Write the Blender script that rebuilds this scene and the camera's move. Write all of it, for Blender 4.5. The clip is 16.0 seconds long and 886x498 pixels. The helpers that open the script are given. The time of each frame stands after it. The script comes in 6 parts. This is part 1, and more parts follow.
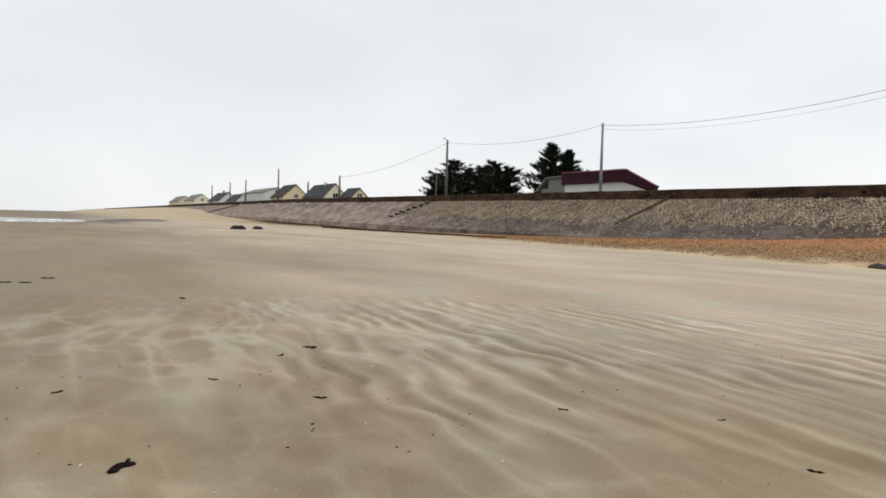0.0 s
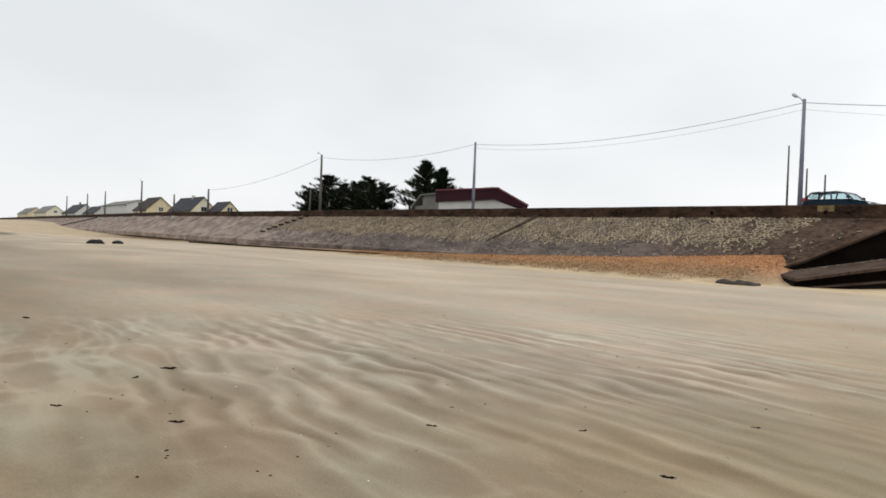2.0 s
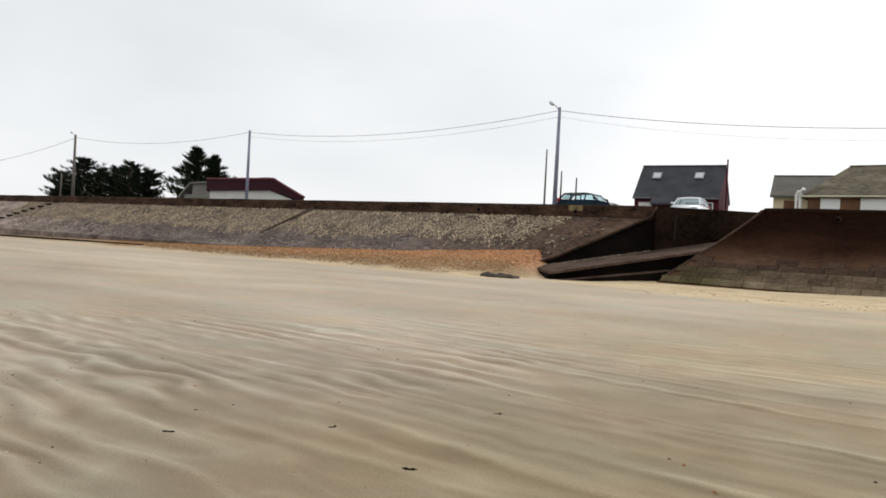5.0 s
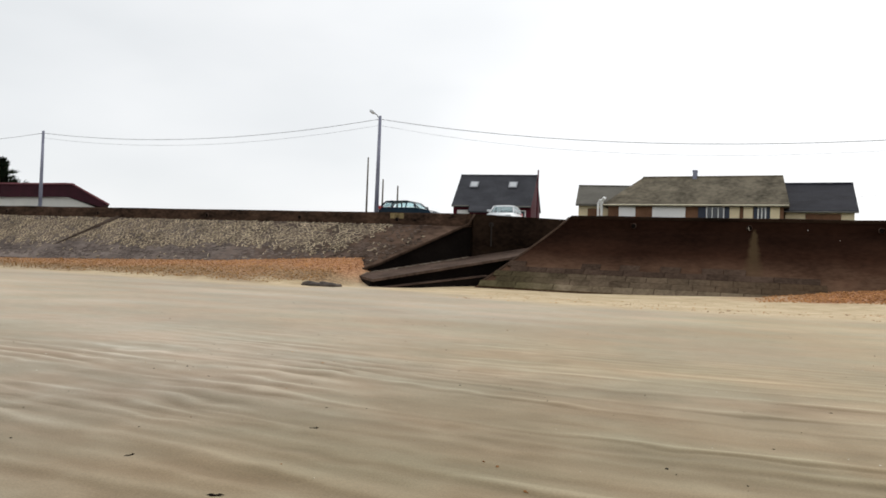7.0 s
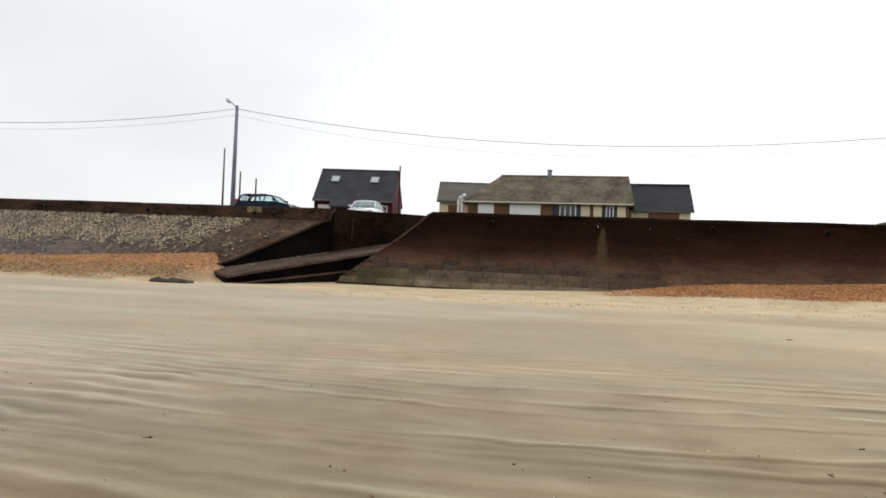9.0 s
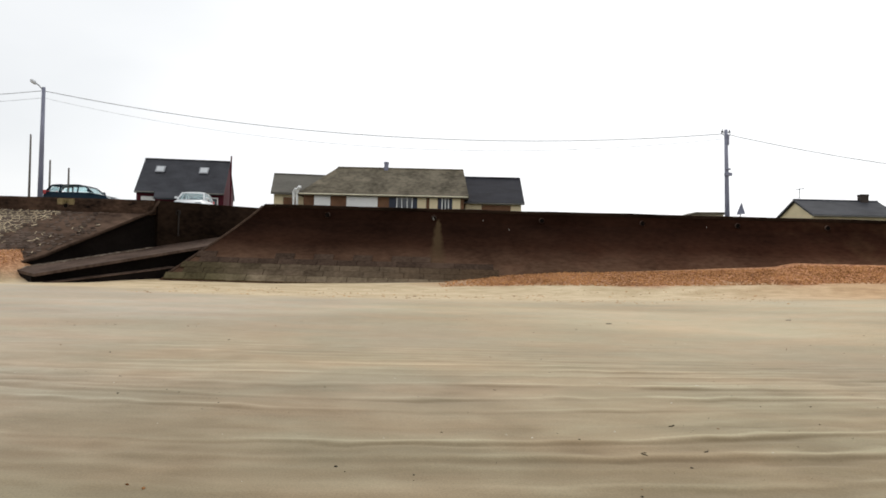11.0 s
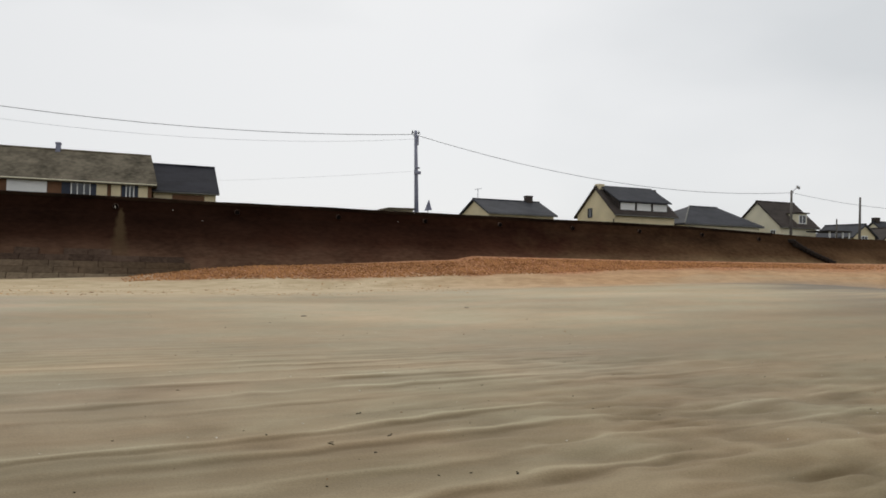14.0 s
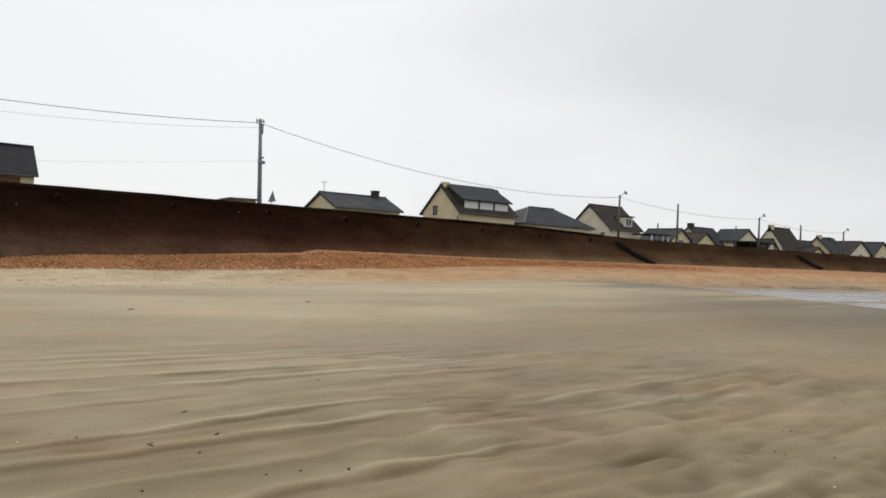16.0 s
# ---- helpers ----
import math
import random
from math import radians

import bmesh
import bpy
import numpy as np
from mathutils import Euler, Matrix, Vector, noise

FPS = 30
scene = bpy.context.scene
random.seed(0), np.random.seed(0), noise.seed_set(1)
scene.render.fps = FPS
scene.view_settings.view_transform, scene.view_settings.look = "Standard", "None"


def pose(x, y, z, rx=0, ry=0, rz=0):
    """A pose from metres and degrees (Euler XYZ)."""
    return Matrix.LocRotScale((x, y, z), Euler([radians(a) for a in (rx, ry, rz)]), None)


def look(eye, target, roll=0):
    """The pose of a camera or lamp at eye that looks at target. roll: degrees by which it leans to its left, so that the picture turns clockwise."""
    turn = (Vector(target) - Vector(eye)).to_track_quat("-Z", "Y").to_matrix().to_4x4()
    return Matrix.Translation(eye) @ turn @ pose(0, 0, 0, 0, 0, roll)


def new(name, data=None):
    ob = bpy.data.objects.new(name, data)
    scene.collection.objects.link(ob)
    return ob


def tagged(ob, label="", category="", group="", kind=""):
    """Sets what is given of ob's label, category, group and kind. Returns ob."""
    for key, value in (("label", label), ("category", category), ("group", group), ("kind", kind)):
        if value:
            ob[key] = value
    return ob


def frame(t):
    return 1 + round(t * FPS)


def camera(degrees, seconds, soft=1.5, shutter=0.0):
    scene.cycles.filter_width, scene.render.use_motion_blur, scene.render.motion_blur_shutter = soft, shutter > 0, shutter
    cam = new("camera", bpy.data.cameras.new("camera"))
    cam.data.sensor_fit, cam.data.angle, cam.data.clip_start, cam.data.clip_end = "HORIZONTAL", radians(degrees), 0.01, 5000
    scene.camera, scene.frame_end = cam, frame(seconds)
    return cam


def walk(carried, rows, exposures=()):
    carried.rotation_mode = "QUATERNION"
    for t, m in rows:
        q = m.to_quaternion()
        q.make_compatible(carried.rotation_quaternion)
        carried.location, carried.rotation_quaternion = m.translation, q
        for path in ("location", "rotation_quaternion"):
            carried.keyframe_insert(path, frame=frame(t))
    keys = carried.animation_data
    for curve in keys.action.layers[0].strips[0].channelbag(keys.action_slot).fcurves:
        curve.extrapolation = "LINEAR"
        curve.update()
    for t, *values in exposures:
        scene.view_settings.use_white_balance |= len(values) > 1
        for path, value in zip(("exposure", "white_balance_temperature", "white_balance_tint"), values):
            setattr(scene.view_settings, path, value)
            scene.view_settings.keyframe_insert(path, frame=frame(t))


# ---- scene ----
cam = camera(61.5, 16.0, soft=1.7)
PATH = [
    (0, (0.0, 0.0, 1.599), (-1.779, 0.912, 1.528), 1.8),
    (0.5, (-0.008, 0.023, 1.603), (-1.754, 0.997, 1.563), 1.7),
    (1, (-0.011, 0.039, 1.598), (-1.714, 1.086, 1.563), 1.9),
    (1.5, (-0.013, 0.057, 1.601), (-1.665, 1.184, 1.581), 1.9),
    (2, (-0.033, 0.085, 1.591), (-1.637, 1.28, 1.575), 2.2),
    (2.5, (-0.016, 0.096, 1.599), (-1.566, 1.359, 1.618), 1.8),
    (3, (-0.002, 0.101, 1.61), (-1.503, 1.421, 1.636), 1.7),
    (3.5, (0.011, 0.143, 1.6), (-1.402, 1.559, 1.615), 1.7),
    (3.7, (0.019, 0.171, 1.598), (-1.378, 1.603, 1.593), 1.9),
    (5.8, (0.023, 0.415, 1.612), (-0.988, 2.141, 1.619), 2.5),
    (6, (0.018, 0.425, 1.613), (-0.954, 2.173, 1.617), 2.3),
    (6.5, (0.007, 0.487, 1.6), (-0.876, 2.281, 1.611), 2.2),
    (7, (0.023, 0.504, 1.61), (-0.755, 2.346, 1.643), 2.1),
    (7.5, (0.047, 0.488, 1.62), (-0.633, 2.368, 1.655), 1.9),
    (8, (0.048, 0.547, 1.595), (-0.533, 2.461, 1.629), 1.4),
    (8.2, (0.054, 0.573, 1.601), (-0.481, 2.5, 1.639), 1.5),
    (10.3, (0.167, 0.916, 1.642), (-0.119, 2.896, 1.654), 3.1),
    (10.5, (0.191, 0.94, 1.63), (-0.041, 2.926, 1.633), 3.0),
    (11, (0.187, 1.024, 1.615), (0.185, 3.024, 1.643), 1.3),
    (11.5, (0.201, 1.091, 1.603), (0.352, 3.085, 1.608), 1.0),
    (12, (0.216, 1.11, 1.604), (0.542, 3.083, 1.597), 1.1),
    (12.5, (0.232, 1.122, 1.602), (0.669, 3.073, 1.611), 1.4),
    (13, (0.248, 1.108, 1.61), (0.794, 3.032, 1.651), 1.2),
    (13.5, (0.273, 1.118, 1.601), (0.935, 3.005, 1.632), 1.3),
    (14, (0.293, 1.121, 1.596), (1.069, 2.964, 1.624), 1.3),
    (14.5, (0.313, 1.144, 1.587), (1.171, 2.951, 1.615), 1.3),
    (15, (0.343, 1.148, 1.592), (1.3, 2.904, 1.632), 1.9),
    (15.5, (0.368, 1.149, 1.584), (1.413, 2.853, 1.627), 2.4),
    (16, (0.391, 1.154, 1.585), (1.527, 2.799, 1.613), 2.5),
]
walk(cam, [(t, look(eye, target, roll)) for t, eye, target, roll in PATH],
     exposures=((0, 0.0), (3.5, 0.0), (8.0, -0.01), (11.0, 0.0), (11.4, -0.16), (12.0, -0.22), (12.5, -0.29), (13.0, -0.40), (13.5, -0.44), (14.5, -0.42), (16, -0.34)))


# ---- world, sun ----
world = bpy.data.worlds.new("overcast_sky")
scene.world = world
world.use_nodes = True
wn, wl = world.node_tree.nodes, world.node_tree.links
wn.clear()
w_out = wn.new("ShaderNodeOutputWorld")
w_bg = wn.new("ShaderNodeBackground")
w_sky = wn.new("ShaderNodeTexSky")
w_sky.sky_type = "NISHITA"
w_sky.sun_disc = False
w_sky.sun_elevation = radians(37)
w_sky.sun_rotation = radians(14)
w_co = wn.new("ShaderNodeTexCoord")
w_map = wn.new("ShaderNodeMapping")
w_map.inputs["Scale"].default_value = (1.0, 1.0, 2.6)
w_n1 = wn.new("ShaderNodeTexNoise")
w_n1.inputs["Scale"].default_value = 1.35
w_n1.inputs["Detail"].default_value = 5
w_n1.inputs["Roughness"].default_value = 0.42
w_r1 = wn.new("ShaderNodeValToRGB")
w_r1.color_ramp.elements[0].position = 0.39
w_r1.color_ramp.elements[0].color = (0.86, 0.885, 0.905, 1)
w_r1.color_ramp.elements[1].position = 0.60
w_r1.color_ramp.elements[1].color = (1.05, 1.06, 1.07, 1)
# the brighter part of the cloud deck, round the hidden sun
w_dot = wn.new("ShaderNodeVectorMath")
w_dot.operation = "DOT_PRODUCT"
w_dot.inputs[1].default_value = Vector((0.36, 0.80, 0.48)).normalized()
w_glow = wn.new("ShaderNodeMapRange")
w_glow.inputs["From Min"].default_value = 0.55
w_glow.inputs["From Max"].default_value = 1.0
w_glow.inputs["To Min"].default_value = 0.97
w_glow.inputs["To Max"].default_value = 1.13
w_mul = wn.new("ShaderNodeVectorMath")
w_mul.operation = "SCALE"
w_sc = wn.new("ShaderNodeVectorMath")
w_sc.operation = "SCALE"
w_sc.inputs["Scale"].default_value = 0.08
w_mix = wn.new("ShaderNodeMix")
w_mix.data_type = "RGBA"
w_mix.inputs["Factor"].default_value = 0.93
wl.new(w_co.outputs["Generated"], w_map.inputs["Vector"])
wl.new(w_map.outputs["Vector"], w_n1.inputs["Vector"])
wl.new(w_n1.outputs["Fac"], w_r1.inputs["Fac"])
wl.new(w_co.outputs["Generated"], w_dot.inputs[0])
wl.new(w_dot.outputs["Value"], w_glow.inputs["Value"])
wl.new(w_r1.outputs["Color"], w_mul.inputs[0])
wl.new(w_glow.outputs["Result"], w_mul.inputs["Scale"])
wl.new(w_sky.outputs["Color"], w_sc.inputs[0])
wl.new(w_sc.outputs["Vector"], w_mix.inputs["A"])
wl.new(w_mul.outputs["Vector"], w_mix.inputs["B"])
wl.new(w_mix.outputs["Result"], w_bg.inputs["Color"])
wl.new(w_bg.outputs["Background"], w_out.inputs["Surface"])
w_bg.inputs["Strength"].default_value = 1.0

sun = new("sun", bpy.data.lights.new("sun", "SUN"))
sun.data.energy = 1.1
sun.data.angle = radians(30)
sun.data.color = (1.0, 0.97, 0.92)
sun.matrix_world = look((0.20 * 60, 0.77 * 60, 0.60 * 60), (0, 0, 0))


# ---- materials ----
def material(name, base, rough=0.8, metal=0.0, var=0.25, scale=1.0, fine=12.0, bump=0.15, stretch=(1, 1, 1), tint=None, spec=0.4, rand=0.0):
    """A surface with two scales of variation and a fine relief, laid out in metres."""
    m = bpy.data.materials.new(name)
    m.use_nodes = True
    n, l = m.node_tree.nodes, m.node_tree.links
    b = n["Principled BSDF"]
    b.inputs["Roughness"].default_value = rough
    b.inputs["Metallic"].default_value = metal
    b.inputs["Specular IOR Level"].default_value = spec
    geo = n.new("ShaderNodeNewGeometry")
    mp = n.new("ShaderNodeMapping")
    mp.inputs["Scale"].default_value = stretch
    l.new(geo.outputs["Position"], mp.inputs["Vector"])
    big = n.new("ShaderNodeTexNoise")
    big.inputs["Scale"].default_value = scale
    big.inputs["Detail"].default_value = 6
    small = n.new("ShaderNodeTexNoise")
    small.inputs["Scale"].default_value = fine
    small.inputs["Detail"].default_value = 4
    for t in (big, small):
        l.new(mp.outputs["Vector"], t.inputs["Vector"])
    add = n.new("ShaderNodeMath")
    add.operation = "MULTIPLY_ADD"
    add.inputs[1].default_value = 0.6
    l.new(big.outputs["Fac"], add.inputs[0])
    half = n.new("ShaderNodeMath")
    half.operation = "MULTIPLY"
    half.inputs[1].default_value = 0.4
    l.new(small.outputs["Fac"], half.inputs[0])
    l.new(half.outputs[0], add.inputs[2])
    value = add.outputs[0]
    if rand:
        info = n.new("ShaderNodeObjectInfo")
        r2 = n.new("ShaderNodeMath")
        r2.operation = "MULTIPLY_ADD"
        r2.inputs[1].default_value = rand
        l.new(info.outputs["Random"], r2.inputs[0])
        l.new(value, r2.inputs[2])
        isl = n.new("ShaderNodeMath")
        isl.operation = "MULTIPLY_ADD"
        isl.inputs[1].default_value = rand
        l.new(geo.outputs["Random Per Island"], isl.inputs[0])
        l.new(r2.outputs[0], isl.inputs[2])
        sub = n.new("ShaderNodeMath")
        sub.operation = "SUBTRACT"
        sub.inputs[1].default_value = rand
        l.new(isl.outputs[0], sub.inputs[0])
        value = sub.outputs[0]
    ramp = n.new("ShaderNodeValToRGB")
    e = ramp.color_ramp.elements
    c = Vector(base)
    dark = c * (1 - var)
    light = Vector(tint) if tint else c * (1 + var)
    e[0].position, e[1].position = 0.33, 0.67
    e[0].color = (*dark, 1)
    e[1].color = (*light, 1)
    l.new(value, ramp.inputs["Fac"])
    l.new(ramp.outputs["Color"], b.inputs["Base Color"])
    if bump:
        bp = n.new("ShaderNodeBump")
        bp.inputs["Strength"].default_value = bump
        bp.inputs["Distance"].default_value = 0.03
        l.new(small.outputs["Fac"], bp.inputs["Height"])
        l.new(bp.outputs["Normal"], b.inputs["Normal"])
    return m


M = {
    "slate": material("dark_slate", (0.052, 0.053, 0.060), 0.75, spec=0.15, var=0.35, scale=0.7, fine=9, stretch=(1, 1, 2.5)),
    "slate_dark": material("blue_black_slate", (0.022, 0.022, 0.029), 0.75, spec=0.15, var=0.45, scale=0.7, fine=9, stretch=(1, 1, 2.5)),
    "slate_warm": material("weathered_brown_slate", (0.058, 0.047, 0.041), 0.8, spec=0.15, var=0.35, scale=0.7, fine=8, stretch=(1, 1, 2.5)),
    "lichen_roof": material("lichen_grown_tile", (0.100, 0.085, 0.056), 0.9, spec=0.15, var=0.5, scale=0.8, fine=4, tint=(0.215, 0.182, 0.130), stretch=(0.8, 0.8, 0.6)),
    "grey_roof": material("grey_fibre_roof", (0.20, 0.195, 0.175), 0.85, var=0.25, scale=0.5, fine=6),
    "wing_roof": material("brown_grey_fibre_roof", (0.115, 0.107, 0.090), 0.9, spec=0.15, var=0.25, scale=0.5, fine=6),
    "cream": material("cream_render", (0.73, 0.625, 0.41), 0.9, var=0.12, scale=0.6, fine=14, bump=0.08),
    "cream_pale": material("pale_cream_render", (0.80, 0.74, 0.56), 0.9, var=0.1, scale=0.6, fine=14, bump=0.08),
    # yellow paled so that the distance haze is in the colour
    "yellow": material("yellow_render", (0.70, 0.59, 0.38), 0.9, var=0.12, scale=0.6, fine=14, bump=0.08),
    "white": material("white_paint", (0.80, 0.80, 0.78), 0.6, var=0.06, scale=0.8, fine=10, bump=0.04),
    "white_wall": material("white_render", (0.66, 0.65, 0.61), 0.9, var=0.08, scale=0.6, fine=10, bump=0.06),
    "brick": material("brown_brick_face", (0.17, 0.085, 0.045), 0.9, var=0.35, scale=1.2, fine=20),
    "red": material("dark_red_paint", (0.080, 0.007, 0.015), 0.7, spec=0.2, var=0.2, scale=1.0, fine=8, bump=0.05),
    "maroon": material("faded_maroon_paint", (0.036, 0.005, 0.011), 0.75, spec=0.2, var=0.3, scale=0.8, fine=8, bump=0.05),
    "verge": material("faded_pink_red_paint", (0.21, 0.075, 0.085), 0.75, spec=0.2, var=0.25, scale=0.8, fine=8, bump=0.05),
    "blue": material("blue_grey_shutter_paint", (0.022, 0.030, 0.052), 0.5, var=0.2, scale=1.0, fine=8, bump=0.04),
    "pole_grey": material("weathered_concrete_pole", (0.235, 0.243, 0.310), 0.85, var=0.2, scale=0.8, fine=15, bump=0.1),
    "pole_wood": material("old_timber_pole", (0.13, 0.115, 0.10), 0.85, var=0.3, scale=0.8, fine=15, stretch=(4, 4, 0.4)),
    "cable": material("black_cable_sheath", (0.022, 0.022, 0.024), 0.6, var=0.1, bump=0),
    "metal": material("dull_galvanised_metal", (0.32, 0.33, 0.35), 0.45, 0.8, var=0.15, bump=0.03),
    "lamp_glass": material("frosted_lamp_cover", (0.55, 0.57, 0.58), 0.3, var=0.05, bump=0),
    "rubber": material("black_rubber", (0.015, 0.015, 0.016), 0.8, var=0.1, bump=0.05),
    "car_teal": material("dark_teal_car_paint", (0.004, 0.017, 0.030), 0.5, 0.0, var=0.1, bump=0, spec=0.14),
    "car_white": material("white_car_paint", (0.78, 0.79, 0.80), 0.25, var=0.04, bump=0, spec=0.6),
    "tail_red": material("red_lamp_plastic", (0.50, 0.02, 0.02), 0.25, var=0.1, bump=0, spec=0.6),
    "asphalt": material("asphalt", (0.055, 0.054, 0.053), 0.9, var=0.25, scale=0.5, fine=30),
    "turf": material("salt_grass", (0.075, 0.085, 0.035), 0.95, var=0.4, scale=0.4, fine=6, tint=(0.16, 0.13, 0.07)),
    "bark": material("grey_bark", (0.085, 0.065, 0.05), 0.95, var=0.35, scale=2, fine=14, stretch=(2, 2, 0.4)),
    "needles": material("dark_cypress_needles", (0.007, 0.013, 0.007), 0.9, spec=0.1, var=0.5, scale=0.8, fine=5, tint=(0.018, 0.030, 0.014), bump=0, rand=0.25),
    "cap": material("moss_stained_wall_cap", (0.013, 0.008, 0.006), 0.95, spec=0.08, var=0.75, scale=1.3, fine=6, tint=(0.084, 0.050, 0.033), stretch=(0.6, 1, 1.2)),
    "revet": material("stained_mortar_revetment", (0.130, 0.102, 0.088), 0.95, spec=0.1, var=0.55, scale=0.8, fine=4, tint=(0.240, 0.194, 0.168), bump=0.5, stretch=(0.6, 1, 1)),
    "rubble": material("dark_facing_stone", (0.085, 0.064, 0.050), 0.95, spec=0.1, var=0.5, scale=0.35, fine=7, tint=(0.190, 0.150, 0.118), bump=0.3, rand=0.16),
    "rubble_low": material("algae_stained_stone", (0.105, 0.084, 0.072), 0.95, spec=0.1, var=0.4, scale=0.35, fine=7, tint=(0.195, 0.158, 0.138), bump=0.3, rand=0.16),
    "rubble_bare": material("rough_stripped_stone", (0.050, 0.034, 0.026), 0.95, spec=0.08, var=0.55, scale=0.6, fine=9, tint=(0.130, 0.096, 0.076), bump=0.4, rand=0.3),
    "pointing": material("pale_raised_pointing", (0.44, 0.345, 0.22), 0.95, spec=0.1, var=0.6, scale=1.1, fine=8, tint=(0.84, 0.70, 0.48), bump=0.3),
    # the brown wall's backlit darkness is put into its base colour
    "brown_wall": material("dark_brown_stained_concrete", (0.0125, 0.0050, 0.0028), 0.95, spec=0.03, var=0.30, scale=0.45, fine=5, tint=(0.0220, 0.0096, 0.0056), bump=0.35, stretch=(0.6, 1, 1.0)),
    "block": material("stained_concrete_block", (0.098, 0.068, 0.044), 0.95, spec=0.05, var=0.45, scale=0.7, fine=6, tint=(0.165, 0.122, 0.082), bump=0.35, rand=0.10),
    "block_pale": material("sand_scoured_block", (0.165, 0.120, 0.075), 0.95, spec=0.08, var=0.4, scale=0.7, fine=6, tint=(0.250, 0.192, 0.130), bump=0.35, rand=0.14),
    "ramp": material("weathered_slipway_concrete", (0.064, 0.041, 0.031), 0.95, spec=0.08, var=0.45, scale=0.7, fine=6, tint=(0.135, 0.092, 0.070), bump=0.4),
    "ramp_side": material("near_black_concrete", (0.008, 0.006, 0.005), 0.95, spec=0.05, var=0.4, scale=0.7, fine=6, bump=0.3),
    "weed": material("dried_black_kelp", (0.010, 0.006, 0.004), 0.9, spec=0.08, var=0.4, scale=4, fine=40, bump=0.5),
    "rock": material("weed_covered_rock", (0.011, 0.011, 0.011), 0.85, var=0.5, scale=1.5, fine=8, bump=0.6),
    "slab": material("broken_wet_slab", (0.070, 0.052, 0.040), 0.8, var=0.5, scale=1.2, fine=9, bump=0.5),
    "pebble": material("orange_brown_shingle", (0.45, 0.195, 0.066), 0.9, spec=0.15, var=0.6, scale=0.6, fine=9, tint=(0.70, 0.40, 0.175), bump=0.1, rand=0.3),
    "shell": material("bleached_shell", (0.62, 0.58, 0.50), 0.7, var=0.2, scale=2, fine=30, bump=0.1, rand=0.2),
    "block_dark": material("dark_stained_block", (0.050, 0.031, 0.021), 0.95, spec=0.05, var=0.40, scale=0.6, fine=6, tint=(0.092, 0.060, 0.043), bump=0.35, rand=0.14),
    "mortar": material("yellowish_mortar", (0.12, 0.088, 0.038), 0.95, spec=0.08, var=0.6, scale=3.0, fine=14, tint=(0.30, 0.235, 0.12), bump=0.3),
    "retain": material("black_brown_concrete", (0.0085, 0.0048, 0.0030), 0.95, spec=0.05, var=0.5, scale=0.5, fine=5, tint=(0.034, 0.020, 0.0125), bump=0.35, stretch=(0.6, 0.6, 1.0)),
    "grit": material("pale_brown_grit", (0.26, 0.20, 0.15), 0.95, spec=0.1, var=0.5, scale=3, fine=20, tint=(0.44, 0.36, 0.28), bump=0.2, rand=0.3),
    "outlet": material("pale_bleached_concrete", (0.46, 0.44, 0.41), 0.9, spec=0.15, var=0.25, scale=1.5, fine=8, bump=0.2),
    "timber": material("tarred_timber", (0.020, 0.014, 0.010), 0.85, var=0.3, scale=1, fine=12),
}


def glass_material(name, base, rough=0.06):
    m = bpy.data.materials.new(name)
    m.use_nodes = True
    b = m.node_tree.nodes["Principled BSDF"]
    b.inputs["Base Color"].default_value = (*base, 1)
    b.inputs["Roughness"].default_value = rough
    b.inputs["IOR"].default_value = 1.5
    b.inputs["Specular IOR Level"].default_value = 0.7
    return m


def stained(name, base, along, lo, hi, darker, ragged=1.6):
    """A copy of a surface with a second tint that spreads along one axis with a ragged edge."""
    m = base.copy()
    m.name = name
    n, l = m.node_tree.nodes, m.node_tree.links
    b = n["Principled BSDF"]
    src = b.inputs["Base Color"].links[0].from_socket
    geo = n.new("ShaderNodeNewGeometry")
    sep = n.new("ShaderNodeSeparateXYZ")
    l.new(geo.outputs["Position"], sep.inputs[0])
    t = n.new("ShaderNodeTexNoise")
    t.inputs["Scale"].default_value = 0.7
    t.inputs["Detail"].default_value = 6
    l.new(geo.outputs["Position"], t.inputs["Vector"])
    wob = n.new("ShaderNodeMath")
    wob.operation = "MULTIPLY_ADD"
    wob.inputs[1].default_value = abs(hi - lo) * ragged
    l.new(t.outputs["Fac"], wob.inputs[0])
    l.new(sep.outputs[along], wob.inputs[2])
    r = n.new("ShaderNodeMapRange")
    r.inputs["From Min"].default_value = lo + abs(hi - lo) * ragged / 2
    r.inputs["From Max"].default_value = hi + abs(hi - lo) * ragged / 2
    l.new(wob.outputs[0], r.inputs["Value"])
    x = n.new("ShaderNodeMix")
    x.data_type = "RGBA"
    x.blend_type = "MULTIPLY"
    l.new(r.outputs["Result"], x.inputs["Factor"])
    l.new(src, x.inputs["A"])
    x.inputs["B"].default_value = (*darker, 1)
    l.new(x.outputs["Result"], b.inputs["Base Color"])
    return m


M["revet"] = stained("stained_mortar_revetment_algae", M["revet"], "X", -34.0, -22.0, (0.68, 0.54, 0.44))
# bare pale concrete far west, lightened further to paint in distance haze
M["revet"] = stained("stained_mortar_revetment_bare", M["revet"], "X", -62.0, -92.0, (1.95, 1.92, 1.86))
# the wall's colour lightens in two ragged steps towards its foot
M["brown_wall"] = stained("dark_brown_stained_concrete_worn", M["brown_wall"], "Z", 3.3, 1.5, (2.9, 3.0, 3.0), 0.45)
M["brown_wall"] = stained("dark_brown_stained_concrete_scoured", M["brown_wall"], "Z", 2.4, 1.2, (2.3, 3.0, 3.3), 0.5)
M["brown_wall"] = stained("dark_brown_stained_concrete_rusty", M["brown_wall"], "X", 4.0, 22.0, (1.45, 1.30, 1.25))
